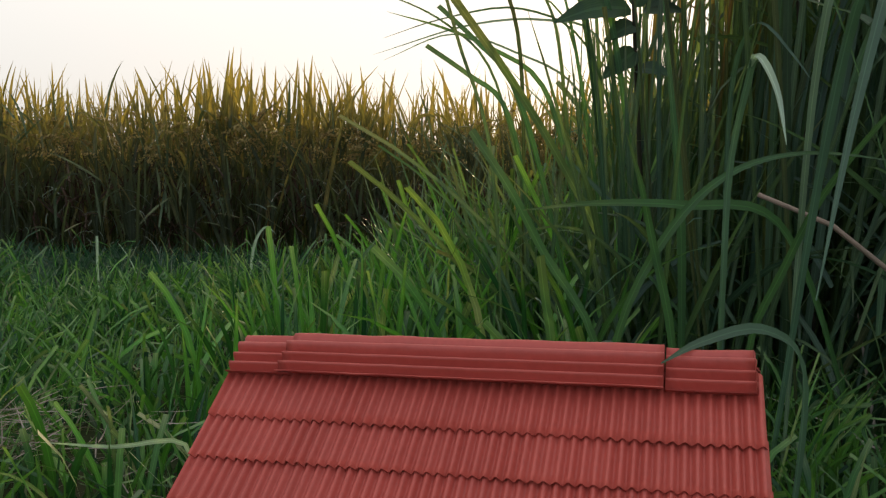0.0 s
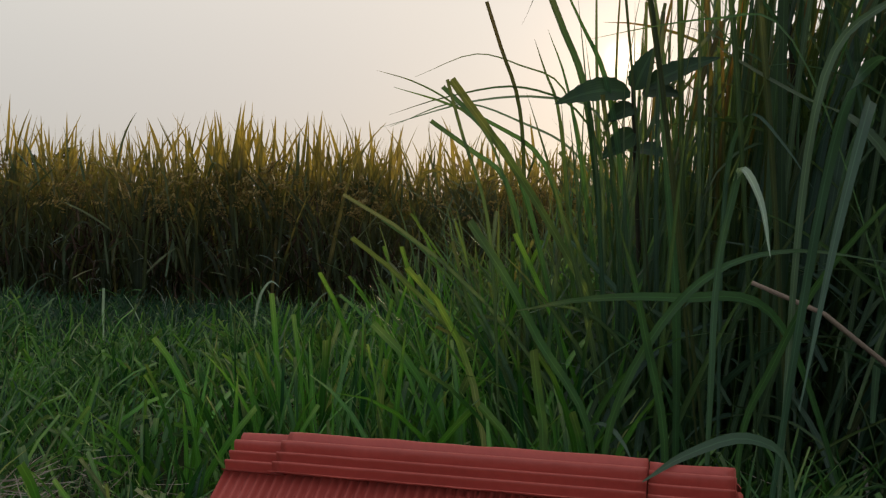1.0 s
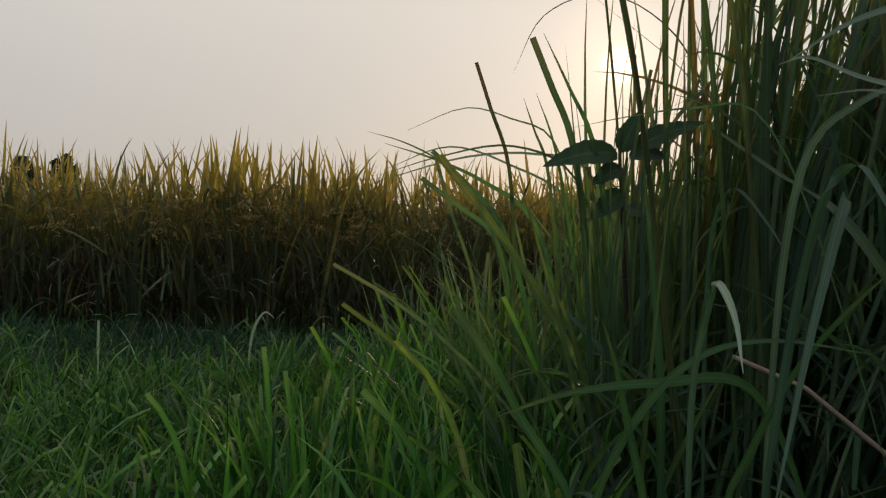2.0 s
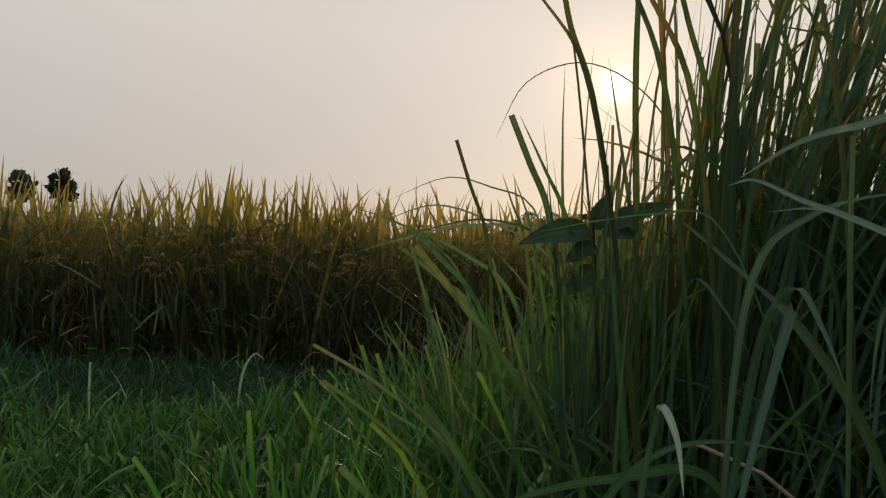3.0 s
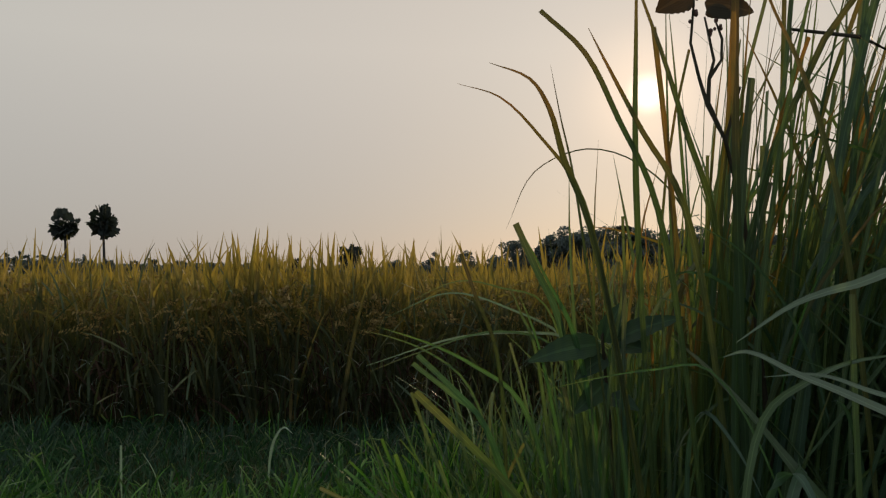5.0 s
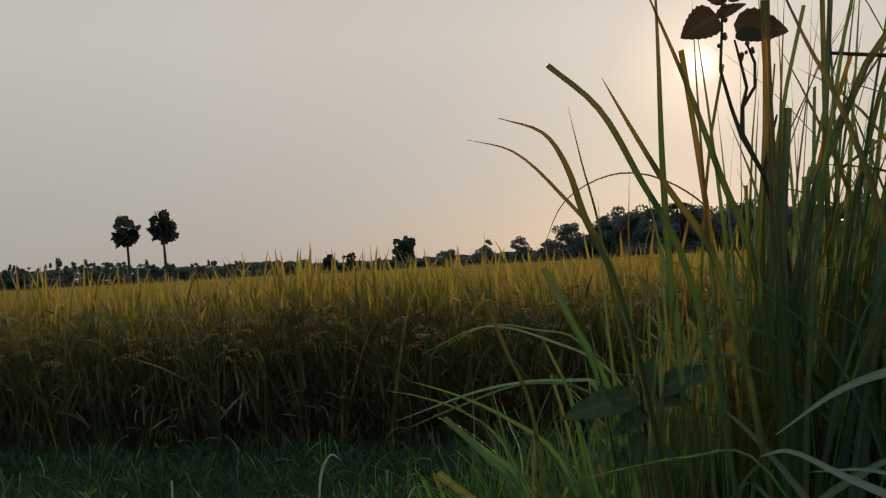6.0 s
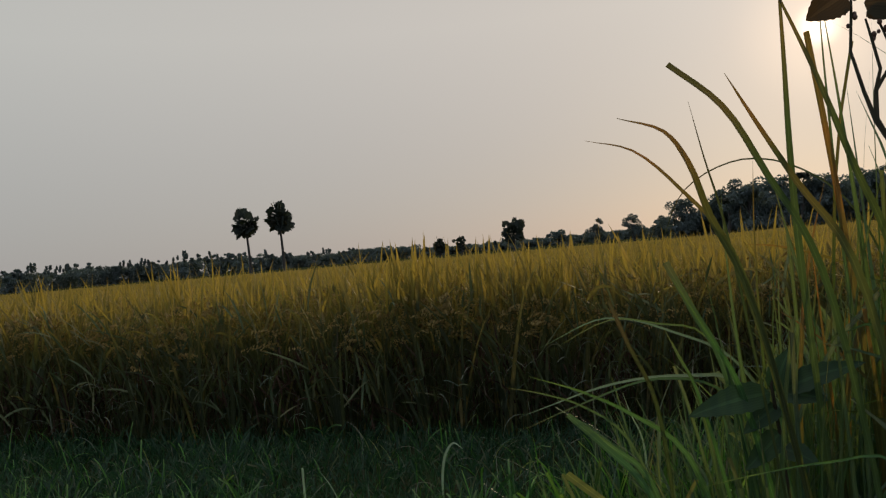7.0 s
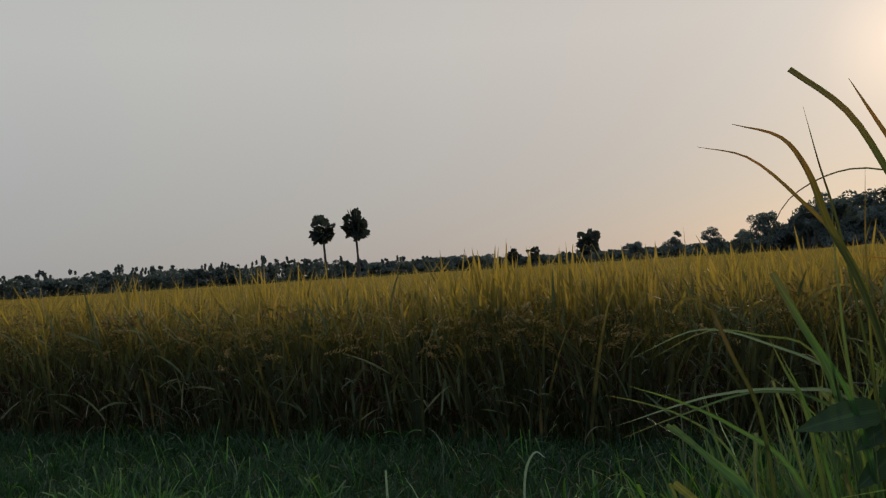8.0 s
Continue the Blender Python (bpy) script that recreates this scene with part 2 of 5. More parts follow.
RUSSET = leafy("russet_leaf", (0.034, 0.030, 0.016), (0.046, 0.036, 0.018), (0.10, 0.05, 0.03), dryness=0.0, per_object=True, through_light=0.3, rough=0.6, glow=(2.4, 1.5, 0.7))
DRYSTEM = plain("dry_stalk_skin", (0.20, 0.14, 0.10), (0.30, 0.21, 0.15), 30, rough=0.8)
STEM = plain("woody_stem", (0.022, 0.022, 0.012), (0.044, 0.036, 0.022), 40, rough=0.8, shine=0.2)
BERRY = plain("berry_skin", (0.06, 0.02, 0.015), (0.10, 0.04, 0.02), 60, rough=0.5)
SOIL = plain("grassy_soil", (0.022, 0.036, 0.014), (0.050, 0.050, 0.026), 3.0, rough=0.95, bump=0.6, shine=0.0)
CANOPY = plain("ripe_rice_canopy", (0.16, 0.125, 0.035), (0.27, 0.19, 0.055), 0.7, rough=0.8, bump=0.5, detail_scale=16, shine=0.0)
CARD = plain("red_painted_card", (0.35, 0.050, 0.035), (0.44, 0.068, 0.048), 9.0, rough=0.55, bump=0.15, detail_scale=160)
WALLCARD = plain("plain_card_wall", (0.30, 0.24, 0.16), (0.36, 0.29, 0.20), 12.0, rough=0.85)
BARK = plain("palm_bark", (0.030, 0.028, 0.025), (0.06, 0.055, 0.05), 2.0, rough=0.9)
FROND = leafy("palm_frond", (0.028, 0.036, 0.034), (0.038, 0.046, 0.042), (0.06, 0.05, 0.03), dryness=0.15, through_light=0.15, rough=0.7, shine=0.1)
# base lifted towards blue-grey: the haze of distance is in the colour
HAZY_WOODS = leafy("hazy_far_foliage", (0.095, 0.120, 0.130), (0.120, 0.145, 0.150), (0.12, 0.12, 0.10), dryness=0.15, through_light=0.15, rough=0.8, shine=0.0)


# ---- mesh helpers ----
def mesh_of(name, verts, quads, uvs=None, smooth=True):
    """One mesh from arrays of places and quads (a triangle repeats its last corner)."""
    verts, quads = np.asarray(verts, np.float32).reshape(-1, 3), np.asarray(quads, np.int32).reshape(-1, 4)
    me = bpy.data.meshes.new(name)
    me.vertices.add(len(verts))
    me.vertices.foreach_set("co", verts.ravel())
    me.loops.add(len(quads) * 4)
    me.loops.foreach_set("vertex_index", quads.ravel())
    me.polygons.add(len(quads))
    me.polygons.foreach_set("loop_start", np.arange(len(quads), dtype=np.int32) * 4)
    me.polygons.foreach_set("use_smooth", np.full(len(quads), smooth))
    if uvs is not None:
        layer = me.uv_layers.new(name="leaf")
        layer.data.foreach_set("uv", np.asarray(uvs, np.float32).reshape(-1, 2)[quads.ravel()].ravel())
    me.update(calc_edges=True)
    return me


def put(name, me, material, parent=None, label=""):
    ob = new(name, me)
    if material and not me.materials:
        me.materials.append(material)
    if parent:
        ob.parent = parent
    if label:
        ob["label"] = label
    return ob


def part(name, bm, material, parent, label=""):
    me = bpy.data.meshes.new(name)
    bm.to_mesh(me)
    bm.free()
    return put(name, me, material, parent, label)


def tube(points, radii, sides=8):
    """A tapering round stalk through the given points."""
    P = [Vector(p) for p in points]
    V, Q = [], []
    for i, p in enumerate(P):
        d = (P[min(i + 1, len(P) - 1)] - P[max(i - 1, 0)]).normalized()
        e = d.orthogonal().normalized()
        f = d.cross(e)
        V += [p + (e * math.cos(a) + f * math.sin(a)) * radii[i] for a in [2 * math.pi * k / sides for k in range(sides)]]
    for i in range(len(P) - 1):
        for k in range(sides):
            a, b = i * sides + k, i * sides + (k + 1) % sides
            Q.append((a, b, b + sides, a + sides))
    for i in (0, len(P) - 1):
        for k in range(1, sides - 1, 2):
            Q.append((i * sides, i * sides + k, i * sides + k + 1, i * sides + min(k + 2, sides - 1)))
    return np.array([tuple(v) for v in V]), np.array(Q)


RNG = np.random.default_rng(7)


def blades(base, az, length, lean, bend, width, segs=4, cut=0.0, power=1.5, twist=0.5, fold=False, full=False, turn=0.0):
    """Many grass blades: base places, the compass way they bend, length, first lean and added bend (radians), width. cut: share with a mown end; turn: how far the face is turned about the blade's length.
    Returns places, quads and uvs."""
    base = np.asarray(base, float)
    n = len(base)
    az, length, lean, bend, width = (np.broadcast_to(np.asarray(a, float), (n,)) for a in (az, length, lean, bend, width))
    s = np.linspace(0, 1, segs + 1)
    ang = lean[:, None] + bend[:, None] * ((s[None] - 0.5 / segs).clip(0)) ** power
    step = (length / segs)[:, None]
    r = np.cumsum(np.where(s[None] > 0, step * np.sin(ang), 0), 1)
    h = np.cumsum(np.where(s[None] > 0, step * np.cos(ang), 0), 1)
    ca, sa = np.cos(az)[:, None], np.sin(az)[:, None]
    mid = np.stack([base[:, 0:1] + r * ca, base[:, 1:2] + r * sa, base[:, 2:3] + h], -1)
    tw = np.broadcast_to(np.asarray(turn, float), (n,))[:, None] + RNG.normal(0, twist, n)[:, None] + RNG.normal(0, twist * 0.6, n)[:, None] * s[None]
    side = np.stack([-sa + 0 * s, ca + 0 * s, 0 * ang], -1)
    nrm = np.stack([np.cos(ang) * ca, np.cos(ang) * sa, -np.sin(ang)], -1)
    wv = np.cos(tw)[..., None] * side + np.sin(tw)[..., None] * nrm
    is_cut = RNG.random(n) < cut
    prof = np.minimum(1.0, 0.5 + 1.6 * s) * np.where(is_cut[:, None], np.maximum(1 - 0.15 * s, 0.5)[None], ((1 - s ** 2.4) ** 0.85 if full else (1 - s) ** 0.7)[None] * 0.97 + 0.03)
    w = (width[:, None] * prof * 0.5)[..., None] * wv
    k = 3 if fold else 2
    if fold:
        up = np.cross(wv, np.stack([np.sin(ang) * ca, np.sin(ang) * sa, np.cos(ang)], -1))
        v = np.stack([mid - w, mid + up * (width[:, None] * prof * 0.13)[..., None], mid + w], 2)
        us = (0.0, 0.5, 1.0)
    else:
        v = np.stack([mid - w, mid + w], 2)
        us = (0.0, 1.0)
    uv = np.zeros((n, segs + 1, k, 2))
    uv[..., 0] = np.array(us)[None, None]
    uv[..., 1] = s[None, :, None]
    i = np.arange(n)[:, None, None] * ((segs + 1) * k) + np.arange(segs)[None, :, None] * k + np.arange(k - 1)[None, None]
    q = np.stack([i, i + 1, i + k + 1, i + k], -1)
    return v.reshape(-1, 3), q.reshape(-1, 4), uv.reshape(-1, 2)


def join(*sets):
    vs, qs, us, at = [], [], [], 0
    for v, q, u in sets:
        vs.append(v), qs.append(q + at), us.append(u)
        at += len(v)
    return np.concatenate(vs), np.concatenate(qs), np.concatenate(us)


def scatter(n, x0, x1, y0, y1):
    return np.stack([RNG.uniform(x0, x1, n), RNG.uniform(y0, y1, n), np.zeros(n)], -1)


# ---- the ground ----
def ground_height(x, y):
    return 0.012 * np.sin(1.7 * x + 0.6) * np.sin(1.3 * y) + 0.006 * np.sin(5.1 * x) * np.cos(4.3 * y + 1)


def make_ground():
    xs = np.concatenate([[-3000, -600, -120, -30, -10], np.linspace(-6, 4, 61), [8, 25, 100, 600, 3000]])
    ys = np.concatenate([[-3000, -300, -30, -5, -1.5], np.linspace(-0.8, 6, 49), [10, 30, 110, 600, 3500]])
    X, Y = np.meshgrid(xs, ys)
    Z = np.where((np.abs(X) < 7) & (Y < 7) & (Y > -1), ground_height(X, Y), 0)
    w = len(xs)
    i = (np.arange(len(ys) - 1)[:, None] * w + np.arange(w - 1)[None]).ravel()
    me = mesh_of("ground", np.stack([X, Y, Z], -1), np.stack([i, i + 1, i + w + 1, i + w], -1))
    tagged(put("ground", me, SOIL), "dark damp soil under grass and paddy", "ground", kind="structure")


make_ground()

# ---- the mown lawn strip before the paddy ----
RICE_EDGE = 4.85


def on_ground(b):
    b[:, 2] = ground_height(b[:, 0], b[:, 1]) - 0.004
    return b


def make_lawn():
    sets, near = [], []
    for band, n, x0, x1, y0, y1, lo, hi, w, segs in (
            (near, 10000, -1.9, 0.9, 0.7, 2.2, 0.06, 0.18, 0.0072, 4),
            (near, 12000, -3.0, 1.2, 2.2, 3.5, 0.08, 0.21, 0.0090, 4),
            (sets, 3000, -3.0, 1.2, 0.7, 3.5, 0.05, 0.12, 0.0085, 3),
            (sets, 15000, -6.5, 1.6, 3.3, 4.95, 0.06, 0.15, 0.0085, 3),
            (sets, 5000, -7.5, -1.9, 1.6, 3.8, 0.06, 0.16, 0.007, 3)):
        b = on_ground(scatter(n, x0, x1, y0, y1))
        patch = np.array([noise.noise((p[0] * 2.2, p[1] * 2.2, 0.3)) for p in b])
        fine = np.array([noise.noise((p[0] * 9, p[1] * 9, 5.3)) for p in b])
        if band is near:
            # it thins out towards the paddy along a wavy line
            keep = RNG.random(n) < np.clip((3.1 + 0.3 * patch - b[:, 1]) / 0.35 + 0.5, 0, 1) * np.clip(0.65 + 1.3 * fine, 0.05, 1)
            b, patch, fine, n = b[keep], patch[keep], fine[keep], int(keep.sum())
        ln = RNG.uniform(lo, hi, n) * np.clip(1 + 0.6 * patch + 0.7 * fine, 0.35, 2)
        band.append(blades(b, RNG.uniform(0, 2 * np.pi, n), ln, RNG.uniform(0.05, 0.7, n), RNG.uniform(0.1, 1.3, n), w * RNG.uniform(0.6, 1.4, n), segs, cut=0.4, twist=0.9, full=True))
    # the same grass goes on around and behind the camera, thinning out
    n = 16000
    b = on_ground(scatter(n, -5.5, 3.5, -3.5, 3.2))
    far = np.hypot((b[:, 0] + 0.4) / 3.2, (b[:, 1] - 0.9) / 2.6)
    inside = (b[:, 0] > -1.8) & (b[:, 0] < 0.8) & (b[:, 1] > 0.8)
    keep = (RNG.random(n) < np.clip(1.6 - far, 0.15, 1)) & ~inside & (np.hypot(b[:, 0] - 0.06, b[:, 1] - 0.69) > 0.33)
    b, n = b[keep], int(keep.sum())
    near.append(blades(b, RNG.uniform(0, 2 * np.pi, n), RNG.uniform(0.07, 0.19, n), RNG.uniform(0.05, 0.7, n), RNG.uniform(0.1, 1.3, n), RNG.uniform(0.007, 0.014, n), 3, cut=0.4, twist=0.9, full=True))
    tagged(put("meadow_grass", mesh_of("meadow_grass", *join(*near)), MEADOW), "hand-high yellowish green grass with clipped tips", "grass", kind="stuff")
    for n, x0, x1, y0, y1 in ((9000, -8, 8, -6, 0.7), (5000, 0.9, 8, 0.7, 4.9), (4000, -9, -1.9, 0.5, 3.8)):
        b = on_ground(scatter(n, x0, x1, y0, y1))
        b = b[(np.hypot(b[:, 0] - 0.06, b[:, 1] - 0.69) > 0.33)]
        n = len(b)
        sets.append(blades(b, RNG.uniform(0, 2 * np.pi, n), RNG.uniform(0.07, 0.17, n), RNG.uniform(0.05, 0.7, n), RNG.uniform(0.1, 1.3, n), RNG.uniform(0.007, 0.014, n), 3, cut=0.35, twist=0.9))
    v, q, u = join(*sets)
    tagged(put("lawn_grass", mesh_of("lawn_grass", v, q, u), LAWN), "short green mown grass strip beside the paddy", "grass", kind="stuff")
    # straw and dead clippings lying in the lawn
    n = 900
    b = on_ground(scatter(n, -1.6, 0.6, 0.8, 2.6))
    b[:, 2] += RNG.uniform(0.01, 0.05, n)
    b[:220, :2] = (-0.61, 1.19) + RNG.normal(0, 0.075, (220, 2))
    b[:220, 2] = RNG.uniform(0.05, 0.12, 220)
    v, q, u = blades(b, RNG.uniform(0, 2 * np.pi, n), RNG.uniform(0.04, 0.13, n), RNG.uniform(1.2, 1.7, n), RNG.uniform(-0.4, 0.4, n), 0.003, 3)
    tagged(put("straw_litter", mesh_of("straw_litter", v, q, u), STRAW), "dry straw clippings lying in the lawn", "straw", kind="stuff")
    # longer single blades that the mower missed, up to a hand high
    n = 900
    b = on_ground(scatter(n, -4.2, 0.4, 1.6, 4.9))
    v, q, u = blades(b, RNG.uniform(0, 2 * np.pi, n), RNG.uniform(0.14, 0.28, n), RNG.uniform(0.05, 0.5, n), RNG.uniform(0.2, 1.8, n), RNG.uniform(0.005, 0.010, n), 5, cut=0.25)
    m = 420
    b = on_ground(scatter(m, -4.2, 0.2, 2.5, 4.9))
    pale = blades(b, RNG.uniform(0, 2 * np.pi, m), RNG.uniform(0.12, 0.26, m), RNG.uniform(0.1, 0.9, m), RNG.uniform(0.3, 2.2, m), RNG.uniform(0.004, 0.008, m), 6)
    tagged(put("wan_grass", mesh_of("wan_grass", *pale), WAN), "pale fading single blades standing in the lawn", "grass", kind="stuff")
    tagged(put("stray_grass", mesh_of("stray_grass", v, q, u), TUFT), "taller stray green blades standing in the lawn", "grass", kind="stuff")


make_lawn()


# ---- knee-high fresh grass between lawn and tall clump ----
def make_fresh_grass():
    n = 10000
    b = scatter(n, -0.95, 1.4, 1.0, 4.2)
    side = (b[:, 0] + 0.80 - 0.05 * (b[:, 1] - 1.2)) / 0.80 * np.clip((3.5 - b[:, 1]) / 0.9, 0.12, 1) * np.where((b[:, 0] > 0.30) & (b[:, 1] < 1.5), 0.10, 1) * np.where(b[:, 1] < 1.35, 0.5, 1)
    tuftiness = np.array([noise.noise((p[0] * 7, p[1] * 7, 1.7)) for p in b])
    keep = RNG.random(n) < np.clip(side, 0, 1) * np.clip(0.70 + 1.4 * tuftiness, 0.08, 1) * np.clip((0.20 + 0.16 * b[:, 1] - b[:, 0]) / 0.12, 0.05, 1)
    b, side, tuftiness = on_ground(b[keep]), np.clip(side[keep], 0.0, 1.1), tuftiness[keep]
    n = len(b)
    ln = (0.14 + 0.19 * side + 0.06 * np.clip(b[:, 1] - 2.0, 0, 1)) * RNG.uniform(0.5, 1.3, n) * (1 + 0.5 * tuftiness)
    # each tuft leans its own way, and its blades spread from there
    way = np.array([noise.noise((p[0] * 3, p[1] * 3, 8.1)) for p in b]) * 9
    v, q, u = blades(b, way + RNG.normal(0, 1.2, n), ln, np.abs(RNG.normal(0.12, 0.24, n)), RNG.uniform(0.0, 1.0, n), RNG.uniform(0.006, 0.016, n), 6, cut=0.35, twist=0.8, fold=True, full=True)
    tagged(put("fresh_grass", mesh_of("fresh_grass", v, q, u), TUFT), "knee-high bright green grass with many mown tips", "grass", kind="stuff")


make_fresh_grass()


# ---- the tall grass clump ----
def leaf_ribbon(pts, width, cut, rooted=True):
    """A long grass leaf with a keel along a smooth curve from its root to its tip."""
    P = [Vector(p) for p in pts]
    if rooted and P[0].z > 0.03:
        P.insert(0, Vector((P[0].x, P[0].y + 0.02, 0.0)))
    ext = [P[0] * 2 - P[1], *P, P[-1] * 2 - P[-2]]
    line = []
    for a, b, c, d in zip(ext, ext[1:], ext[2:], ext[3:]):
        t1 = (b - a).length ** 0.5
        t2 = t1 + (c - b).length ** 0.5
        t3 = t2 + (d - c).length ** 0.5
        steps = max(4, min(12, round((c - b).length / 0.035)))
        for k in range(steps):
            t = t1 + (t2 - t1) * k / steps
            a1, a2, a3 = a.lerp(b, t / t1), b.lerp(c, (t - t1) / (t2 - t1)), c.lerp(d, (t - t2) / (t3 - t2))
            line.append(a1.lerp(a2, t / t2).lerp(a2.lerp(a3, (t - t1) / (t3 - t1)), (t - t1) / (t2 - t1)))
    line.append(P[-1])
    n = len(line)
    face = Vector((0.2 + RNG.normal(0, 0.25), -1, 0.3 + RNG.normal(0, 0.25))).normalized()
    V, U = [], []
    for i, p in enumerate(line):
        t = (line[min(i + 1, n - 1)] - line[max(i - 1, 0)]).normalized()
        s = i / (n - 1)
        w = t.cross(face).normalized()
        up = w.cross(t)
        r = 0.5 * width * min(1.0, 0.30 + 1.5 * s) * ((1 - 0.12 * s) if cut else max(0.03, (1 - s ** 2.2)) ** 0.8)
        V += [p - w * r, p - up * r * 0.28, p + w * r]
        U += [(0, s), (0.5, s), (1, s)]
    Q = [(i * 3 + k, i * 3 + k + 1, i * 3 + k + 4, i * 3 + k + 3) for i in range(n - 1) for k in (0, 1)]
    return mesh_of("blade", np.array([tuple(v) for v in V]), Q, U)


def make_tall_grass():
    clump = tagged(new("tall_grass_clump"), "tall dark green grass clump with broad arching blades", "grass clump")

    def hero(material, width, cut, *pts):
        put("blade", leaf_ribbon(pts, width, cut), material, clump)

    # the leaves that stand out before the clump, root to tip
    hero(BLUISH, 0.026, 0, (0.800, 1.750, 0.000), (0.700, 1.400, 0.580), (0.575, 1.040, 0.690), (0.530, 0.950, 0.687), (0.456, 0.860, 0.538), (0.375, 0.750, 0.360))
    hero(BLUISH, 0.010, 1, (0.345, 0.930, 0.180), (0.325, 0.860, 0.346), (0.319, 0.830, 0.493), (0.327, 0.800, 0.589))
    # same leaf's tip, coloured silvery for the sky reflected on it
    put("blade", leaf_ribbon(((0.324, 0.804, 0.580), (0.329, 0.796, 0.592), (0.342, 0.782, 0.562), (0.346, 0.760, 0.504)), 0.013, 0, rooted=False), SILVER, clump, "drooping leaf tip, silvered for the sky's sheen")
    hero(BLUISH, 0.020, 0, (0.460, 1.080, 0.000), (0.498, 0.930, 0.696), (0.509, 0.880, 0.727), (0.522, 0.840, 0.682), (0.532, 0.800, 0.621))
    hero(BRIGHT, 0.020, 0, (0.740, 1.350, 0.000), (0.510, 1.180, 0.416), (0.339, 1.060, 0.442), (0.205, 0.950, 0.445), (0.109, 0.830, 0.439))
    hero(BRIGHT, 0.014, 0, (0.256, 1.050, 0.275), (0.336, 1.050, 0.432), (0.401, 1.040, 0.489), (0.479, 1.020, 0.509), (0.596, 1.000, 0.497))
    hero(TALL_PART, 0.026, 0, (0.980, 1.450, 0.000), (0.830, 1.220, 0.330), (0.690, 1.100, 0.550), (0.588, 1.080, 0.676), (0.563, 1.220, 0.739), (0.521, 1.330, 0.804), (0.476, 1.370, 0.848))
    hero(BLUISH, 0.014, 0, (0.520, 1.420, 0.000), (0.505, 1.360, 0.681), (0.519, 1.310, 0.726), (0.561, 1.270, 0.666), (0.583, 1.220, 0.601))
    hero(BRIGHT, 0.013, 0, (0.448, 1.100, 0.261), (0.476, 1.080, 0.350), (0.515, 1.050, 0.458), (0.571, 1.000, 0.561), (0.608, 0.980, 0.607))
    hero(BLUISH, 0.016, 0, (0.400, 0.860, 0.000), (0.398, 0.820, 0.279), (0.325, 0.740, 0.334), (0.243, 0.660, 0.337), (0.193, 0.600, 0.331))
    hero(BRIGHT, 0.013, 1, (0.158, 0.970, 0.282), (0.150, 0.960, 0.325), (0.140, 0.940, 0.383))
    hero(BRIGHT, 0.015, 1, (0.239, 1.120, 0.248), (0.163, 1.100, 0.375), (0.117, 1.080, 0.456), (0.062, 1.060, 0.535))
    hero(BRIGHT, 0.013, 0, (0.327, 1.050, 0.254), (0.294, 1.040, 0.396), (0.275, 1.030, 0.469), (0.253, 1.020, 0.531))
    hero(TALL_PART, 0.015, 1, (0.490, 1.680, 0.000), (0.352, 1.560, 0.310), (0.246, 1.470, 0.490), (0.136, 1.370, 0.640), (0.031, 1.280, 0.762))
    hero(TALL_PART, 0.007, 1, (0.140, 1.380, 0.000), (0.095, 1.320, 0.549), (0.052, 1.300, 0.674), (0.024, 1.280, 0.762))
    hero(TALL_PART, 0.008, 0, (0.520, 1.900, 0.000), (0.329, 1.800, 0.771), (0.184, 1.730, 0.832), (0.018, 1.660, 0.796), (-0.096, 1.640, 0.754))
    hero(TALL_PART, 0.007, 0, (0.280, 1.750, 0.000), (0.114, 1.700, 0.711), (0.030, 1.680, 0.788), (-0.051, 1.650, 0.825), (-0.124, 1.640, 0.843))
    hero(TALL_PART, 0.007, 0, (0.450, 2.050, 0.000), (0.301, 2.000, 0.879), (0.189, 1.950, 0.924), (0.083, 1.920, 0.942), (-0.060, 1.900, 0.880))
    hero(DARKDRY, 0.009, 1, (0.200, 1.750, 0.000), (0.174, 1.720, 0.783), (0.129, 1.700, 0.909), (0.096, 1.700, 1.004))
    hero(TALL_PART, 0.017, 1, (0.430, 1.820, 0.000), (0.315, 1.780, 0.855), (0.265, 1.760, 0.966), (0.218, 1.750, 1.072))
    hero(TALL_PART, 0.012, 0, (0.340, 1.800, 0.000), (0.258, 1.760, 0.801), (0.229, 1.750, 0.869), (0.202, 1.740, 0.938))
    hero(OLIVE, 0.018, 0, (0.520, 1.420, 0.000), (0.333, 1.360, 1.047), (0.287, 1.330, 1.156), (0.260, 1.310, 1.243), (0.227, 1.310, 1.295), (0.157, 1.310, 1.324))
    hero(OLIVE, 0.010, 0, (0.500, 1.400, 0.000), (0.320, 1.370, 1.095), (0.250, 1.360, 1.200), (0.176, 1.360, 1.275), (0.100, 1.360, 1.300))
    hero(DARKDRY, 0.008, 0, (0.930, 2.300, 0.000), (0.720, 2.240, 1.110), (0.583, 2.220, 1.263), (0.435, 2.200, 1.305), (0.288, 2.200, 1.242), (0.209, 2.200, 1.084))
    hero(DARKDRY, 0.006, 0, (0.460, 1.520, 0.000), (0.321, 1.500, 1.147), (0.297, 1.500, 1.262), (0.278, 1.500, 1.367))
    hero(RUST, 0.017, 0, (0.660, 1.550, 0.000), (0.594, 1.520, 1.059), (0.540, 1.500, 1.224), (0.491, 1.500, 1.391), (0.409, 1.500, 1.624))
    hero(RUST, 0.015, 0, (0.500, 1.520, 0.000), (0.443, 1.500, 1.037), (0.440, 1.500, 1.241), (0.444, 1.500, 1.446), (0.447, 1.500, 1.672))
    hero(RUST, 0.012, 1, (0.560, 1.300, 0.000), (0.430, 1.250, 1.062), (0.362, 1.220, 1.208), (0.308, 1.200, 1.309), (0.238, 1.200, 1.378))
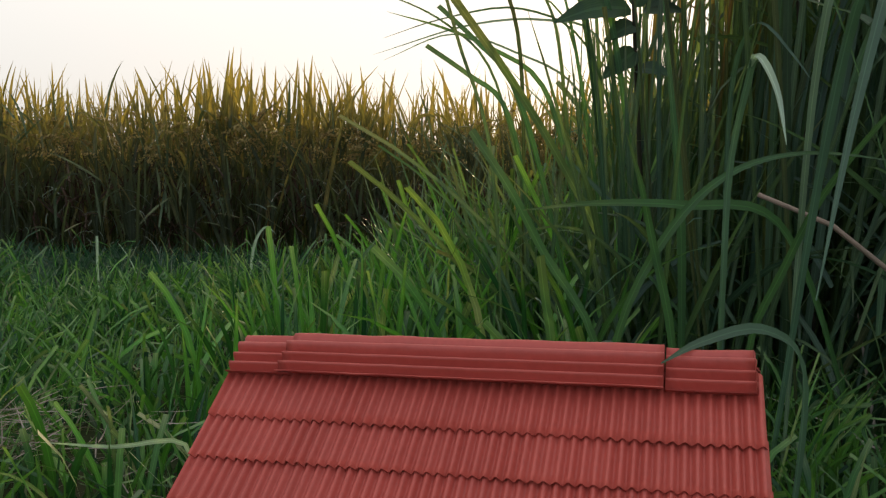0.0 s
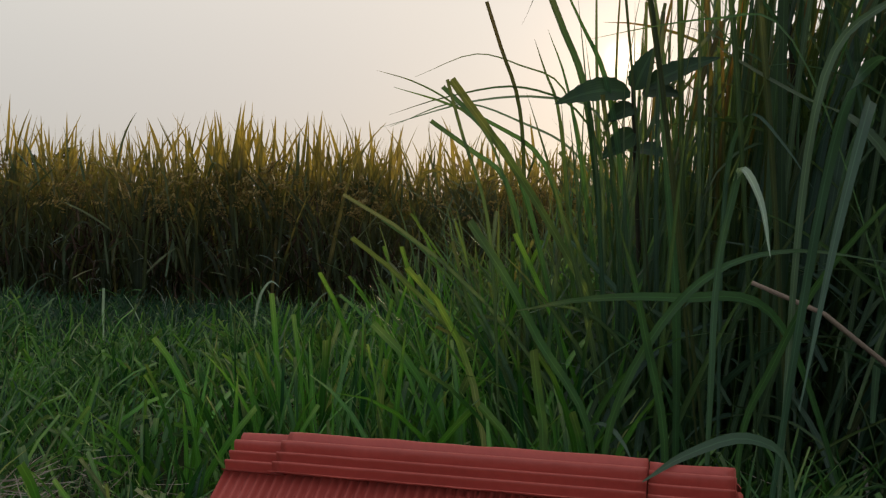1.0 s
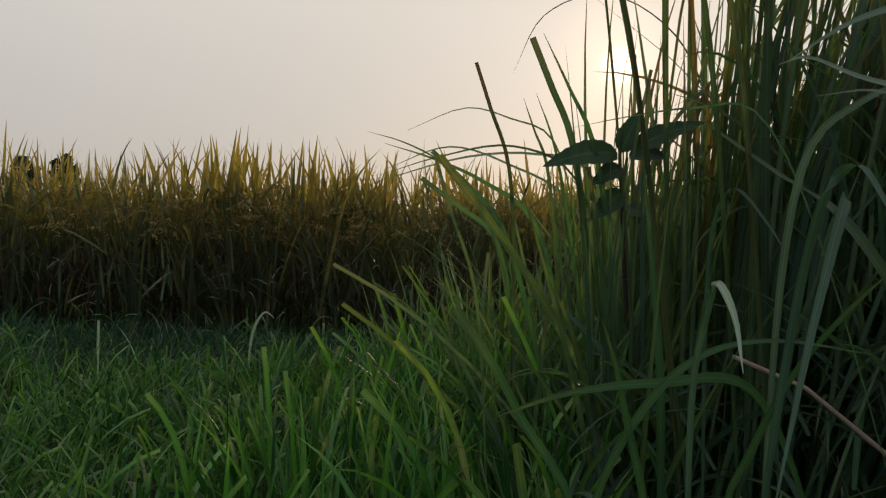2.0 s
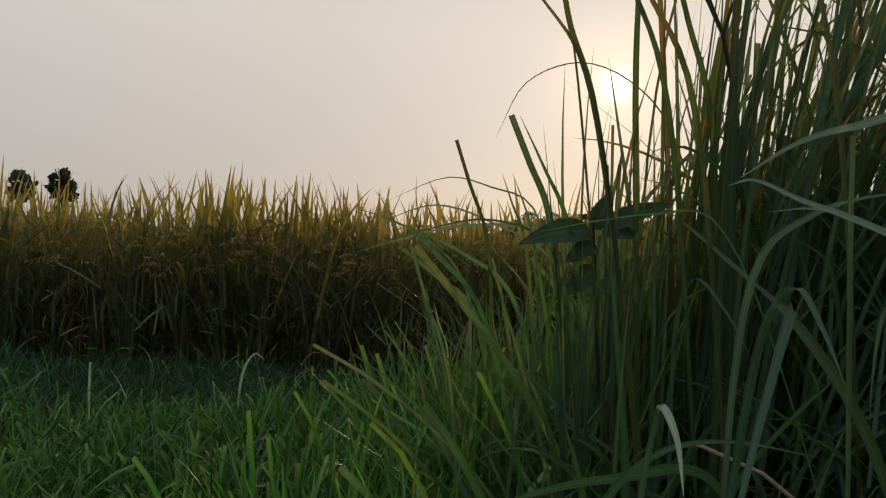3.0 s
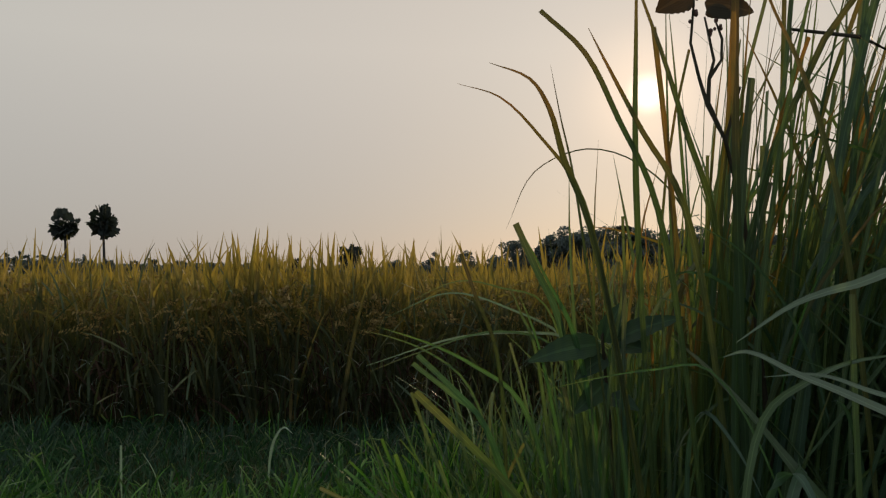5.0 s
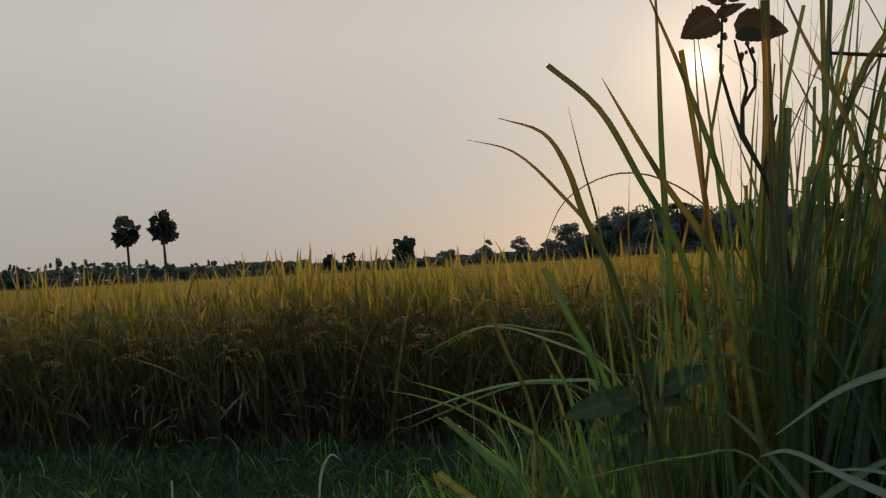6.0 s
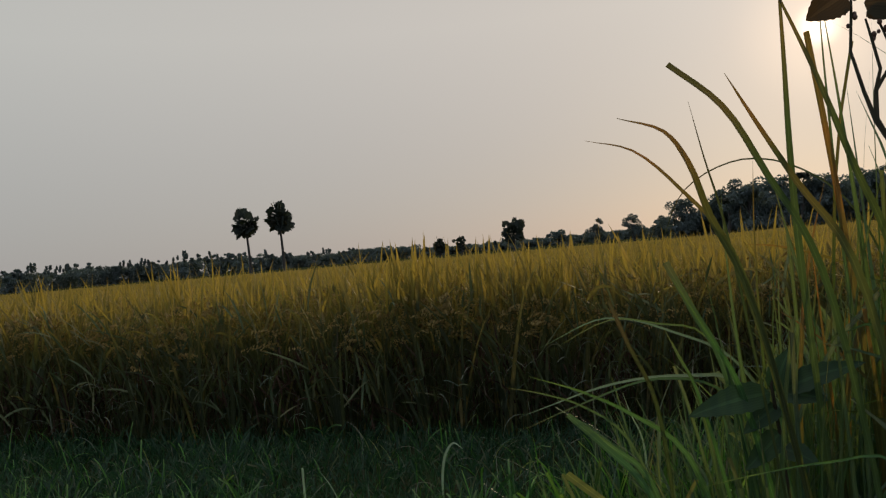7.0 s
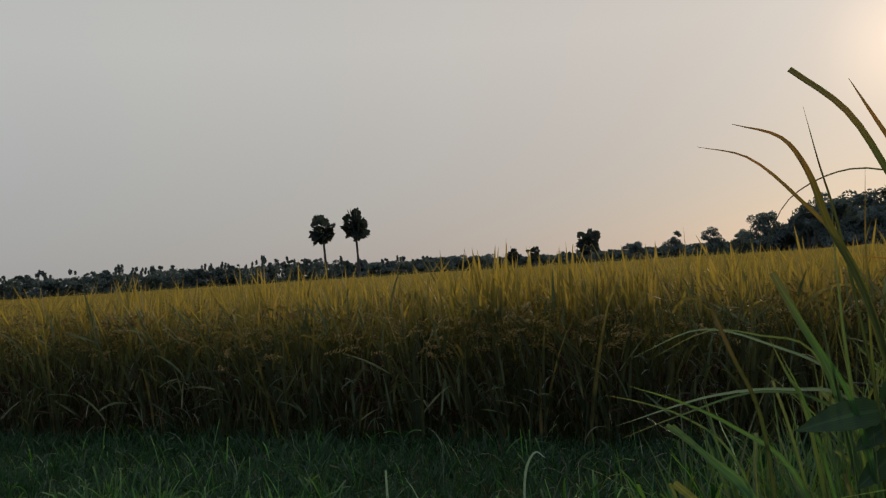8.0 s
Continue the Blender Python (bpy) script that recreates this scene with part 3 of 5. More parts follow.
    hero(OLIVE, 0.016, 0, (0.620, 1.320, 0.000), (0.480, 1.280, 1.068), (0.408, 1.260, 1.193), (0.354, 1.250, 1.294), (0.320, 1.250, 1.363))
    hero(OLIVE, 0.020, 0, (0.860, 1.350, 0.000), (0.744, 1.320, 1.097), (0.675, 1.300, 1.317), (0.639, 1.300, 1.399), (0.581, 1.300, 1.553))
    hero(OLIVE, 0.018, 0, (0.720, 1.620, 0.000), (0.627, 1.600, 1.024), (0.647, 1.600, 1.292), (0.663, 1.600, 1.624))
    hero(PALE, 0.018, 0, (0.980, 1.100, 0.000), (0.715, 1.020, 0.956), (0.631, 1.000, 0.945), (0.556, 1.000, 0.921), (0.477, 1.000, 0.869))
    hero(PALE, 0.018, 0, (1.060, 1.000, 0.000), (0.900, 0.860, 0.560), (0.720, 0.860, 0.740), (0.584, 0.900, 0.813), (0.529, 0.930, 0.837), (0.476, 0.950, 0.862), (0.448, 0.960, 0.854))
    hero(PALE, 0.011, 0, (0.900, 0.920, 0.000), (0.682, 0.950, 0.784), (0.627, 0.970, 0.813), (0.573, 0.980, 0.830), (0.512, 1.000, 0.824))
    hero(PALE, 0.013, 0, (0.500, 1.120, 0.000), (0.517, 1.020, 0.764), (0.570, 1.000, 0.819), (0.622, 1.000, 0.843), (0.700, 0.980, 0.859))
    hero(TALL_PART, 0.014, 1, (0.660, 1.020, 0.000), (0.628, 1.000, 0.819), (0.627, 1.000, 0.932))
    hero(PALE, 0.011, 0, (0.620, 2.300, 0.000), (0.408, 2.380, 0.740), (0.222, 2.400, 0.853), (0.043, 2.400, 0.901), (-0.154, 2.400, 0.826))
    hero(PALE, 0.011, 0, (0.500, 1.850, 0.000), (0.354, 1.820, 0.796), (0.238, 1.800, 0.824), (0.089, 1.800, 0.814), (-0.130, 1.800, 0.747))
    hero(BRIGHT, 0.013, 0, (0.360, 1.700, 0.000), (0.228, 1.720, 0.673), (0.125, 1.750, 0.753), (0.015, 1.780, 0.803), (-0.101, 1.800, 0.838))
    hero(BRIGHT, 0.012, 1, (0.260, 1.680, 0.000), (0.144, 1.700, 0.636), (0.075, 1.720, 0.694), (-0.015, 1.750, 0.759))
    hero(BRIGHT, 0.014, 1, (0.320, 1.500, 0.000), (0.148, 1.530, 0.658), (0.081, 1.540, 0.734), (0.012, 1.550, 0.798))
    hero(BRIGHT, 0.014, 0, (0.460, 1.600, 0.000), (0.331, 1.600, 0.832), (0.283, 1.600, 0.933), (0.226, 1.600, 1.045))
    hero(BRIGHT, 0.010, 0, (0.400, 1.620, 0.000), (0.257, 1.600, 0.813), (0.215, 1.600, 0.925))
    hero(BRIGHT, 0.005, 0, (0.780, 1.100, 0.000), (0.471, 1.100, 0.820), (0.392, 1.100, 0.822), (0.318, 1.100, 0.811), (0.219, 1.100, 0.789))
    hero(BRIGHT, 0.017, 0, (0.420, 1.320, 0.000), (0.404, 1.300, 0.409), (0.382, 1.300, 0.617), (0.363, 1.300, 0.776))
    deep = []
    # the standing stalks, one by one: loose and slim at the open edge, then a fan that leans further over with every step into the clump
    for n, x0, x1, y0, y1, lo, hi, w0, w1, lean0, lean1, rusty in (
            (80, 0.36, 0.64, 1.50, 2.15, 0.68, 1.10, 0.007, 0.013, -0.10, 0.10, 0.0),
            (64, 0.46, 0.64, 1.60, 2.05, 0.95, 1.32, 0.008, 0.013, -0.06, 0.10, 0.34),
            (146, 0.62, 0.80, 1.45, 2.05, 1.15, 1.90, 0.010, 0.018, -0.03, 0.32, 0.36),
            (205, 0.70, 1.00, 1.40, 2.15, 1.05, 1.90, 0.012, 0.023, 0.24, 0.70, 0.25),
            (160, 0.80, 1.35, 1.35, 2.10, 0.90, 1.75, 0.012, 0.024, 0.48, 0.95, 0.0)):
        for _ in range(n):
            k = RNG.uniform(0, 1)
            bx, by = x0 + (x1 - x0) * np.clip(k + RNG.normal(0, 0.2), 0, 1), RNG.uniform(y0, y1)
            lean = lean0 + (lean1 - lean0) * k + RNG.normal(0, 0.05 if bx < 0.64 else 0.10)
            tall = RNG.uniform(lo, hi)
            v, q, u = blades([(bx, by, -0.01)], RNG.normal(0.0, 0.5), tall, lean, RNG.uniform(-0.10, 0.45) if RNG.random() < 0.85 else RNG.uniform(0.6, 1.6),
                             RNG.uniform(w0, w1), 9, cut=0.18, power=2.2, twist=0.35, fold=True, full=True, turn=RNG.uniform(0.7, 2.2))
            if by > 1.72 and x0 > 0.65:
                deep.append((v, q, u))
                continue
            put("blade", mesh_of("blade", v, q, u), (RUST if RNG.random() < 0.55 else OLIVE) if RNG.random() < rusty else TALL_PART, clump)
    # leaves that spring from the stalks and cross each other in all directions
    for _ in range(250):
        bx, by = RNG.uniform(0.22, 1.25), RNG.uniform(1.35, 2.0)
        open_side = bx < 0.66
        bz = RNG.uniform(0.05, 0.15 + 0.5 * (bx - 0.2) if open_side else 0.75)
        v, q, u = blades([(bx, by, bz)], RNG.uniform(0, 2 * np.pi), RNG.uniform(0.28, 0.50 if open_side else 0.70), RNG.uniform(0.2, 1.0), RNG.uniform(0.0, 1.9), RNG.uniform(0.008, 0.017), 9, power=1.6, twist=0.6, fold=True, full=True)
        pick = RNG.random()
        put("blade", mesh_of("blade", v, q, u), TALL_PART if pick < (0.70 if open_side else 0.50) else BRIGHT if pick < (0.90 if open_side else 0.64) else BLUISH, clump)
    # the low growth on the open side: upright leaves, and looser ones fanning out over the lawn
    for n, x0, x1, way, spread_, lo, hi, lean, bend in ((150, 0.16, 0.62, 0.0, 1.6, 0.48, 0.92, 0.14, 0.6), (70, 0.12, 0.50, np.pi, 0.6, 0.40, 0.80, 0.40, 0.9)):
        for _ in range(n):
            bx = RNG.uniform(x0, x1)
            grown = RNG.uniform(lo, hi) * (0.72 + 0.5 * (bx - x0) / (x1 - x0))
            v, q, u = blades([(bx, RNG.uniform(1.45, 2.4), -0.01)], RNG.normal(way, spread_), grown, abs(RNG.normal(lean, 0.16)), RNG.uniform(0.0, bend), RNG.uniform(0.006, 0.013), 8, cut=0.2, power=1.6, twist=0.6, fold=True, full=True)
            pick = RNG.random()
            put("blade", mesh_of("blade", v, q, u), TALL_PART if pick < 0.6 else BRIGHT if pick < 0.92 else BLUISH, clump)
    # side leaves high on the stalks, standing off to either hand
    for _ in range(110):
        bx, by, bz = RNG.uniform(0.70, 1.15), RNG.uniform(1.40, 1.95), RNG.uniform(0.55, 1.25)
        bx += 0.30 * (bz - 0.5)
        v, q, u = blades([(bx, by, bz)], RNG.normal(0, 0.6) + (np.pi if RNG.random() < 0.35 else 0), RNG.uniform(0.30, 0.70), RNG.uniform(0.15, 0.85), RNG.uniform(0.0, 1.1), RNG.uniform(0.009, 0.017), 9, power=1.6, twist=0.6, fold=True, full=True)
        put("blade", mesh_of("blade", v, q, u), TALL_PART if RNG.random() < 0.8 else OLIVE, clump)
    # thin pale leaves arching over in the low growth before the clump
    for _ in range(26):
        bx, by = RNG.uniform(-0.05, 0.75), RNG.uniform(1.45, 2.3)
        v, q, u = blades([(bx, by, 0.05)], RNG.uniform(0, 2 * np.pi), RNG.uniform(0.40, 0.65), RNG.uniform(0.1, 0.6), RNG.uniform(1.0, 2.3), RNG.uniform(0.005, 0.009), 12, power=1.5, twist=0.3, fold=True, full=True)
        put("blade", mesh_of("blade", v, q, u), BLUISH if RNG.random() < 0.6 else BRIGHT, clump)
    n = 1500
    b = scatter(n, 0.66, 2.1, 1.25, 2.5)
    b[:, 2] = RNG.uniform(0.05, np.where(b[:, 0] < 0.9, 0.45, 0.85), n)
    side = blades(b, RNG.uniform(0, 2 * np.pi, n), RNG.uniform(0.25, np.where(b[:, 0] < 0.9, 0.45, 0.65), n), RNG.uniform(0.2, 1.1, n), RNG.uniform(0.2, 2.0, n), RNG.uniform(0.009, 0.018, n), 9, power=1.6, fold=True)
    # the dense heart and the far side
    n = 800
    b = scatter(n, 0.50, 1.15, 2.05, 3.25)
    low_leaves = blades(b, RNG.uniform(0, 2 * np.pi, n), np.where(b[:, 0] < 0.28 + 0.16 * b[:, 1], RNG.uniform(0.30, 0.60, n), RNG.uniform(0.55, 1.0, n)), np.abs(RNG.normal(0, 0.25, n)), RNG.uniform(0.0, 0.9, n), RNG.uniform(0.010, 0.020, n), 6, cut=0.2, fold=True, full=True)
    n = 170
    b = scatter(n, -0.10, 0.75, 2.2, 3.5)
    back_growth = blades(b, RNG.uniform(0, 2 * np.pi, n), RNG.uniform(0.45, 0.80, n) * (0.85 + 0.35 * b[:, 0]), np.abs(RNG.normal(0.1, 0.18, n)), RNG.uniform(0.0, 0.8, n), RNG.uniform(0.008, 0.015, n), 7, cut=0.2, fold=True, full=True)
    n = 3000
    c = RNG.choice(5, n, p=(0.24, 0.28, 0.18, 0.15, 0.15))
    cx, cy = np.array([0.98, 1.30, 1.85, 1.20, 1.55])[c], np.array([2.05, 1.85, 1.7, 2.75, 3.1])[c]
    a, r = RNG.uniform(0, 2 * np.pi, n), RNG.uniform(0, 1, n) ** 0.5
    b = np.stack([cx + 0.30 * r * np.cos(a), cy + 0.45 * r * np.sin(a), np.full(n, -0.01)], -1)
    out = RNG.normal(0.1, 0.8, n)
    ln = np.where(RNG.random(n) < 0.22, RNG.uniform(1.1, 1.75, n), RNG.uniform(0.55, 1.20, n))
    v, q, u = blades(b, out, ln, np.abs(RNG.normal(0.05, 0.18, n)) + 0.45 * np.clip(b[:, 0] - 0.65, 0, 1.2), np.where(RNG.random(n) < 0.3, RNG.uniform(0.7, 2.2, n), RNG.uniform(0.05, 0.6, n)),
                     RNG.uniform(0.010, 0.021, n), 7, cut=0.15, power=2.0, twist=0.5, fold=True, full=True)
    v, q, u = join((v, q, u), side, low_leaves, back_growth, *deep)
    ob = put("inner_foliage", mesh_of("inner_foliage", v, q, u), TALL, clump)
    ob["kind"] = "stuff"
    # dead leaves at the foot
    n = 300
    b = scatter(n, 0.75, 1.9, 1.1, 2.4)
    v, q, u = blades(b, RNG.uniform(0, 2 * np.pi, n), RNG.uniform(0.1, 0.4, n), RNG.uniform(0.3, 1.5, n), RNG.uniform(0, 1.2, n), RNG.uniform(0.004, 0.010, n), 4)
    ob = put("dead_foliage", mesh_of("dead_foliage", v, q, u), STRAW, clump, "brown dead leaves at the foot of the clump")
    ob["kind"] = "stuff"
    # a broken dry stalk leaning out and a dry twig across the top
    v, q = tube([(1.05, 1.30, 0.06), (0.80, 1.24, 0.27), (0.62, 1.25, 0.41), (0.505, 1.25, 0.456)], [0.0042, 0.0042, 0.004, 0.0036], 6)
    put("dry_stalk", mesh_of("dry_stalk", v, q), DRYSTEM, clump, "pale broken dry stalk")
    v, q = tube([(0.74, 1.5, 1.427), (0.87, 1.5, 1.41), (1.0, 1.52, 1.35), (1.15, 1.6, 0.8)], [0.003, 0.004, 0.005, 0.006], 6)
    put("twig", mesh_of("twig", v, q), STEM, clump, "thin dry twig lying across the blades")


make_tall_grass()


def make_stray_leaves():
    """A few single leaves that stand clear of the lawn."""
    tuft = tagged(new("grass_tuft"), "few pale curling grass leaves standing in the lawn", "grass")

    def hero(material, width, cut, *pts):
        put("blade", leaf_ribbon(pts, width, cut), material, tuft)

    hero(SILVER, 0.015, 0, (-0.802, 3.500, 0.073), (-0.780, 3.500, 0.226), (-0.735, 3.500, 0.287), (-0.694, 3.500, 0.259))
    hero(SILVER, 0.008, 0, (-0.300, 1.020, 0.130), (-0.374, 0.977, 0.140), (-0.456, 0.960, 0.150))
    hero(SILVER, 0.012, 1, (-1.355, 3.270, 0.000), (-1.356, 3.260, 0.140), (-1.352, 3.250, 0.256))
    hero(SILVER, 0.006, 0, (-1.180, 3.270, 0.000), (-1.200, 3.270, 0.090), (-1.235, 3.270, 0.170), (-1.282, 3.270, 0.236))
    hero(SILVER, 0.009, 0, (0.099, 3.000, 0.402), (0.068, 3.000, 0.486), (0.042, 3.000, 0.574))


make_stray_leaves()


# ---- the broad-leaved weeds in the clump ----
def broad_leaf(root, tip, width, droop, side):
    """An ovate leaf with a toothed edge, pointed at the tip; side: the way its face looks."""
    A, B = Vector(root), Vector(tip)
    ax = B - A
    L_ = ax.length
    ax.normalize()
    nrm = Vector(side).normalized()
    w = ax.cross(nrm).normalized()
    nrm = w.cross(ax)
    V, U, m = [], [], 17
    for i in range(m):
        s = i / (m - 1)
        wide = width * 0.5 * (math.sin(math.pi * min(1, s ** 0.62)) ** 0.8 if s < 1 else 0) * (1.0 + (0.05 if i % 2 else -0.05))
        c = A + ax * (L_ * s) + nrm * (droop * math.sin(math.pi * s)) 
        cup = 0.22 * wide
        V += [c - w * wide + nrm * cup, c - w * wide * 0.5 + nrm * cup * 0.3, c, c + w * wide * 0.5 + nrm * cup * 0.3, c + w * wide + nrm * cup]
        U += [(0, s), (0.25, s), (0.5, s), (0.75, s), (1, s)]
    Q = [(i * 5 + k, i * 5 + k + 1, i * 5 + k + 6, i * 5 + k + 5) for i in range(m - 1) for k in range(4)]
    return mesh_of("leaf", np.array([tuple(v) for v in V]), Q, U)


def make_weeds():
    weed = tagged(new("broadleaf_weed"), "broad-leaved green weed standing among the grass", "weed", group="broad-leaved weeds")
    v, q = tube([(0.43, 1.67, 0), (0.423, 1.66, 0.466), (0.400, 1.64, 0.726), (0.391, 1.63, 0.825), (0.40, 1.63, 0.87)], [0.006, 0.005, 0.004, 0.0035, 0.002], 7)
    put("stem", mesh_of("stem", v, q), STEM, weed)
    for root, tip, width, droop, side in (((0.388, 1.63, 0.812), (0.232, 1.60, 0.778), 0.058, 0.022, (0.1, -1, 0.5)), ((0.395, 1.63, 0.815), (0.430, 1.62, 0.900), 0.046, 0.006, (-0.4, -1, 0.2)),
                                          ((0.415, 1.63, 0.82), (0.546, 1.57, 0.872), 0.048, 0.012, (-0.2, -1, 0.55)), ((0.400, 1.64, 0.785), (0.330, 1.60, 0.742), 0.045, 0.008, (0.2, -0.9, 0.8)),
                                          ((0.402, 1.64, 0.735), (0.326, 1.60, 0.672), 0.046, 0.008, (0.2, -1, 0.4)), ((0.41, 1.63, 0.81), (0.485, 1.60, 0.80), 0.05, 0.006, (0, -0.8, 0.7)),
                                          ((0.405, 1.65, 0.70), (0.46, 1.60, 0.68), 0.045, 0.006, (0.1, -0.9, 0.6))):
        put("leaf", broad_leaf(root, tip, width, droop, side), BROAD, weed)
    shrub = tagged(new("twiggy_weed"), "dark twiggy weed with toothed heart-shaped leaves and berries", "weed", group="broad-leaved weeds")
    trunk = [(0.76, 1.58, 0), (0.72, 1.59, 0.6), (0.674, 1.60, 1.08), (0.640, 1.60, 1.23), (0.606, 1.60, 1.305)]
    for name, pts, r in (("stem", trunk, (0.007, 0.006, 0.0045, 0.004, 0.006)), ("branch", ((0.606, 1.60, 1.30), (0.612, 1.61, 1.36), (0.625, 1.62, 1.40), (0.62, 1.64, 1.46), (0.615, 1.65, 1.50)), (0.005, 0.004, 0.0032, 0.0028, 0.002)),
                         ("branch", ((0.606, 1.60, 1.30), (0.592, 1.61, 1.36), (0.580, 1.63, 1.44), (0.592, 1.65, 1.52), (0.60, 1.66, 1.62)), (0.0045, 0.0036, 0.003, 0.0026, 0.002)),
                         ("branch", ((0.612, 1.61, 1.36), (0.64, 1.62, 1.40), (0.648, 1.64, 1.45), (0.638, 1.65, 1.49)), (0.004, 0.003, 0.003, 0.002)),
                         ("branch", ((0.640, 1.60, 1.23), (0.66, 1.6, 1.30), (0.672, 1.6, 1.34)), (0.004, 0.003, 0.002))):
        v, q = tube(pts, r, 7)
        put(name, mesh_of(name, v, q), STEM, shrub)
    for root, tip, width, side in (((0.585, 1.65, 1.552), (0.512, 1.65, 1.512), 0.078, (0.1, -1, 0.15)), ((0.615, 1.65, 1.53), (0.718, 1.65, 1.508), 0.080, (-0.1, -1, 0.2)), ((0.59, 1.67, 1.55), (0.65, 1.68, 1.578), 0.045, (0, -0.7, 0.8)),
                                   ((0.62, 1.66, 1.515), (0.675, 1.64, 1.492), 0.05, (0.1, -1, 0.4)), ((0.60, 1.66, 1.575), (0.56, 1.67, 1.63), 0.06, (0.2, -1, 0.3)), ((0.61, 1.66, 1.58), (0.67, 1.66, 1.60), 0.04, (0, -0.8, 0.6)),
                                   ((0.60, 1.66, 1.61), (0.63, 1.66, 1.68), 0.06, (0, -1, 0.2))):
        put("leaf", broad_leaf(root, tip, width * 0.88, 0.004, side), RUSSET, shrub)
    # berries close against the upper twigs
    for k in range(16):
        x, y, z = ((0.618, 1.645, 1.475), (0.590, 1.648, 1.505), (0.596, 1.655, 1.560), (0.640, 1.640, 1.468))[k % 4]
        c = Vector((x, y, z)) + Vector((RNG.choice((-1, 1)) * RNG.uniform(0.004, 0.007), RNG.normal(0, 0.002), RNG.uniform(-0.022, 0.022)))
        bm = bmesh.new()
        bmesh.ops.create_icosphere(bm, subdivisions=2, radius=RNG.uniform(0.003, 0.005), matrix=Matrix.Translation(c) @ Matrix.Diagonal((1, 1, 1.25, 1)))
        part("berry", bm, BERRY, shrub)


make_weeds()


# ---- the paddy ----
def rice_panicles(base, az, size, grains, swell=1.0):
    """Drooping ears: a thin arching stalk with grains hung along its outer half."""
    n = len(base)
    sv, sq, su = blades(base, az, size, 0.25, 1.9, 0.0022, 5, power=1.2)
    t = np.tile(np.linspace(0.25, 1, grains), (n, 1)) + RNG.uniform(-0.02, 0.02, (n, grains))
    ang = 0.25 + 1.9 * t ** 1.2
    r, h = size[:, None] * (0.25 * t + 0.72 * t ** 2.0 * 0.9), size[:, None] * (t * 0.98 - 0.55 * t ** 2.4)
    a = az[:, None] + RNG.normal(0, 0.25, (n, grains))
    c = np.stack([base[:, 0:1] + r * np.cos(az)[:, None], base[:, 1:2] + r * np.sin(az)[:, None], base[:, 2:3] + h], -1)
    c += RNG.normal(0, 0.005, c.shape)
    d = np.stack([np.sin(ang) * np.cos(a), np.sin(ang) * np.sin(a), np.cos(ang) - 0.7], -1)
    d /= np.linalg.norm(d, axis=-1, keepdims=True)
    e = np.cross(d, RNG.normal(0, 1, d.shape))
    e /= np.linalg.norm(e, axis=-1, keepdims=True)
    f = np.cross(d, e)
    L2, W = 0.0075 * swell, 0.0036 * swell
    v = np.stack([c + d * L2, c + e * W, c + f * W, c - e * W, c - f * W, c - d * L2], 2).reshape(-1, 3)
    k = np.arange(n * grains)[:, None] * 6
    q = np.concatenate([k + np.array([0, 1, 5, 2]), k + np.array([0, 3, 5, 4]), k + np.array([1, 0, 4, 5]), k + np.array([3, 0, 2, 5])], 0)
    uv = np.full((len(v), 2), 0.3)
    return join((sv, sq, su), (v, q, uv))


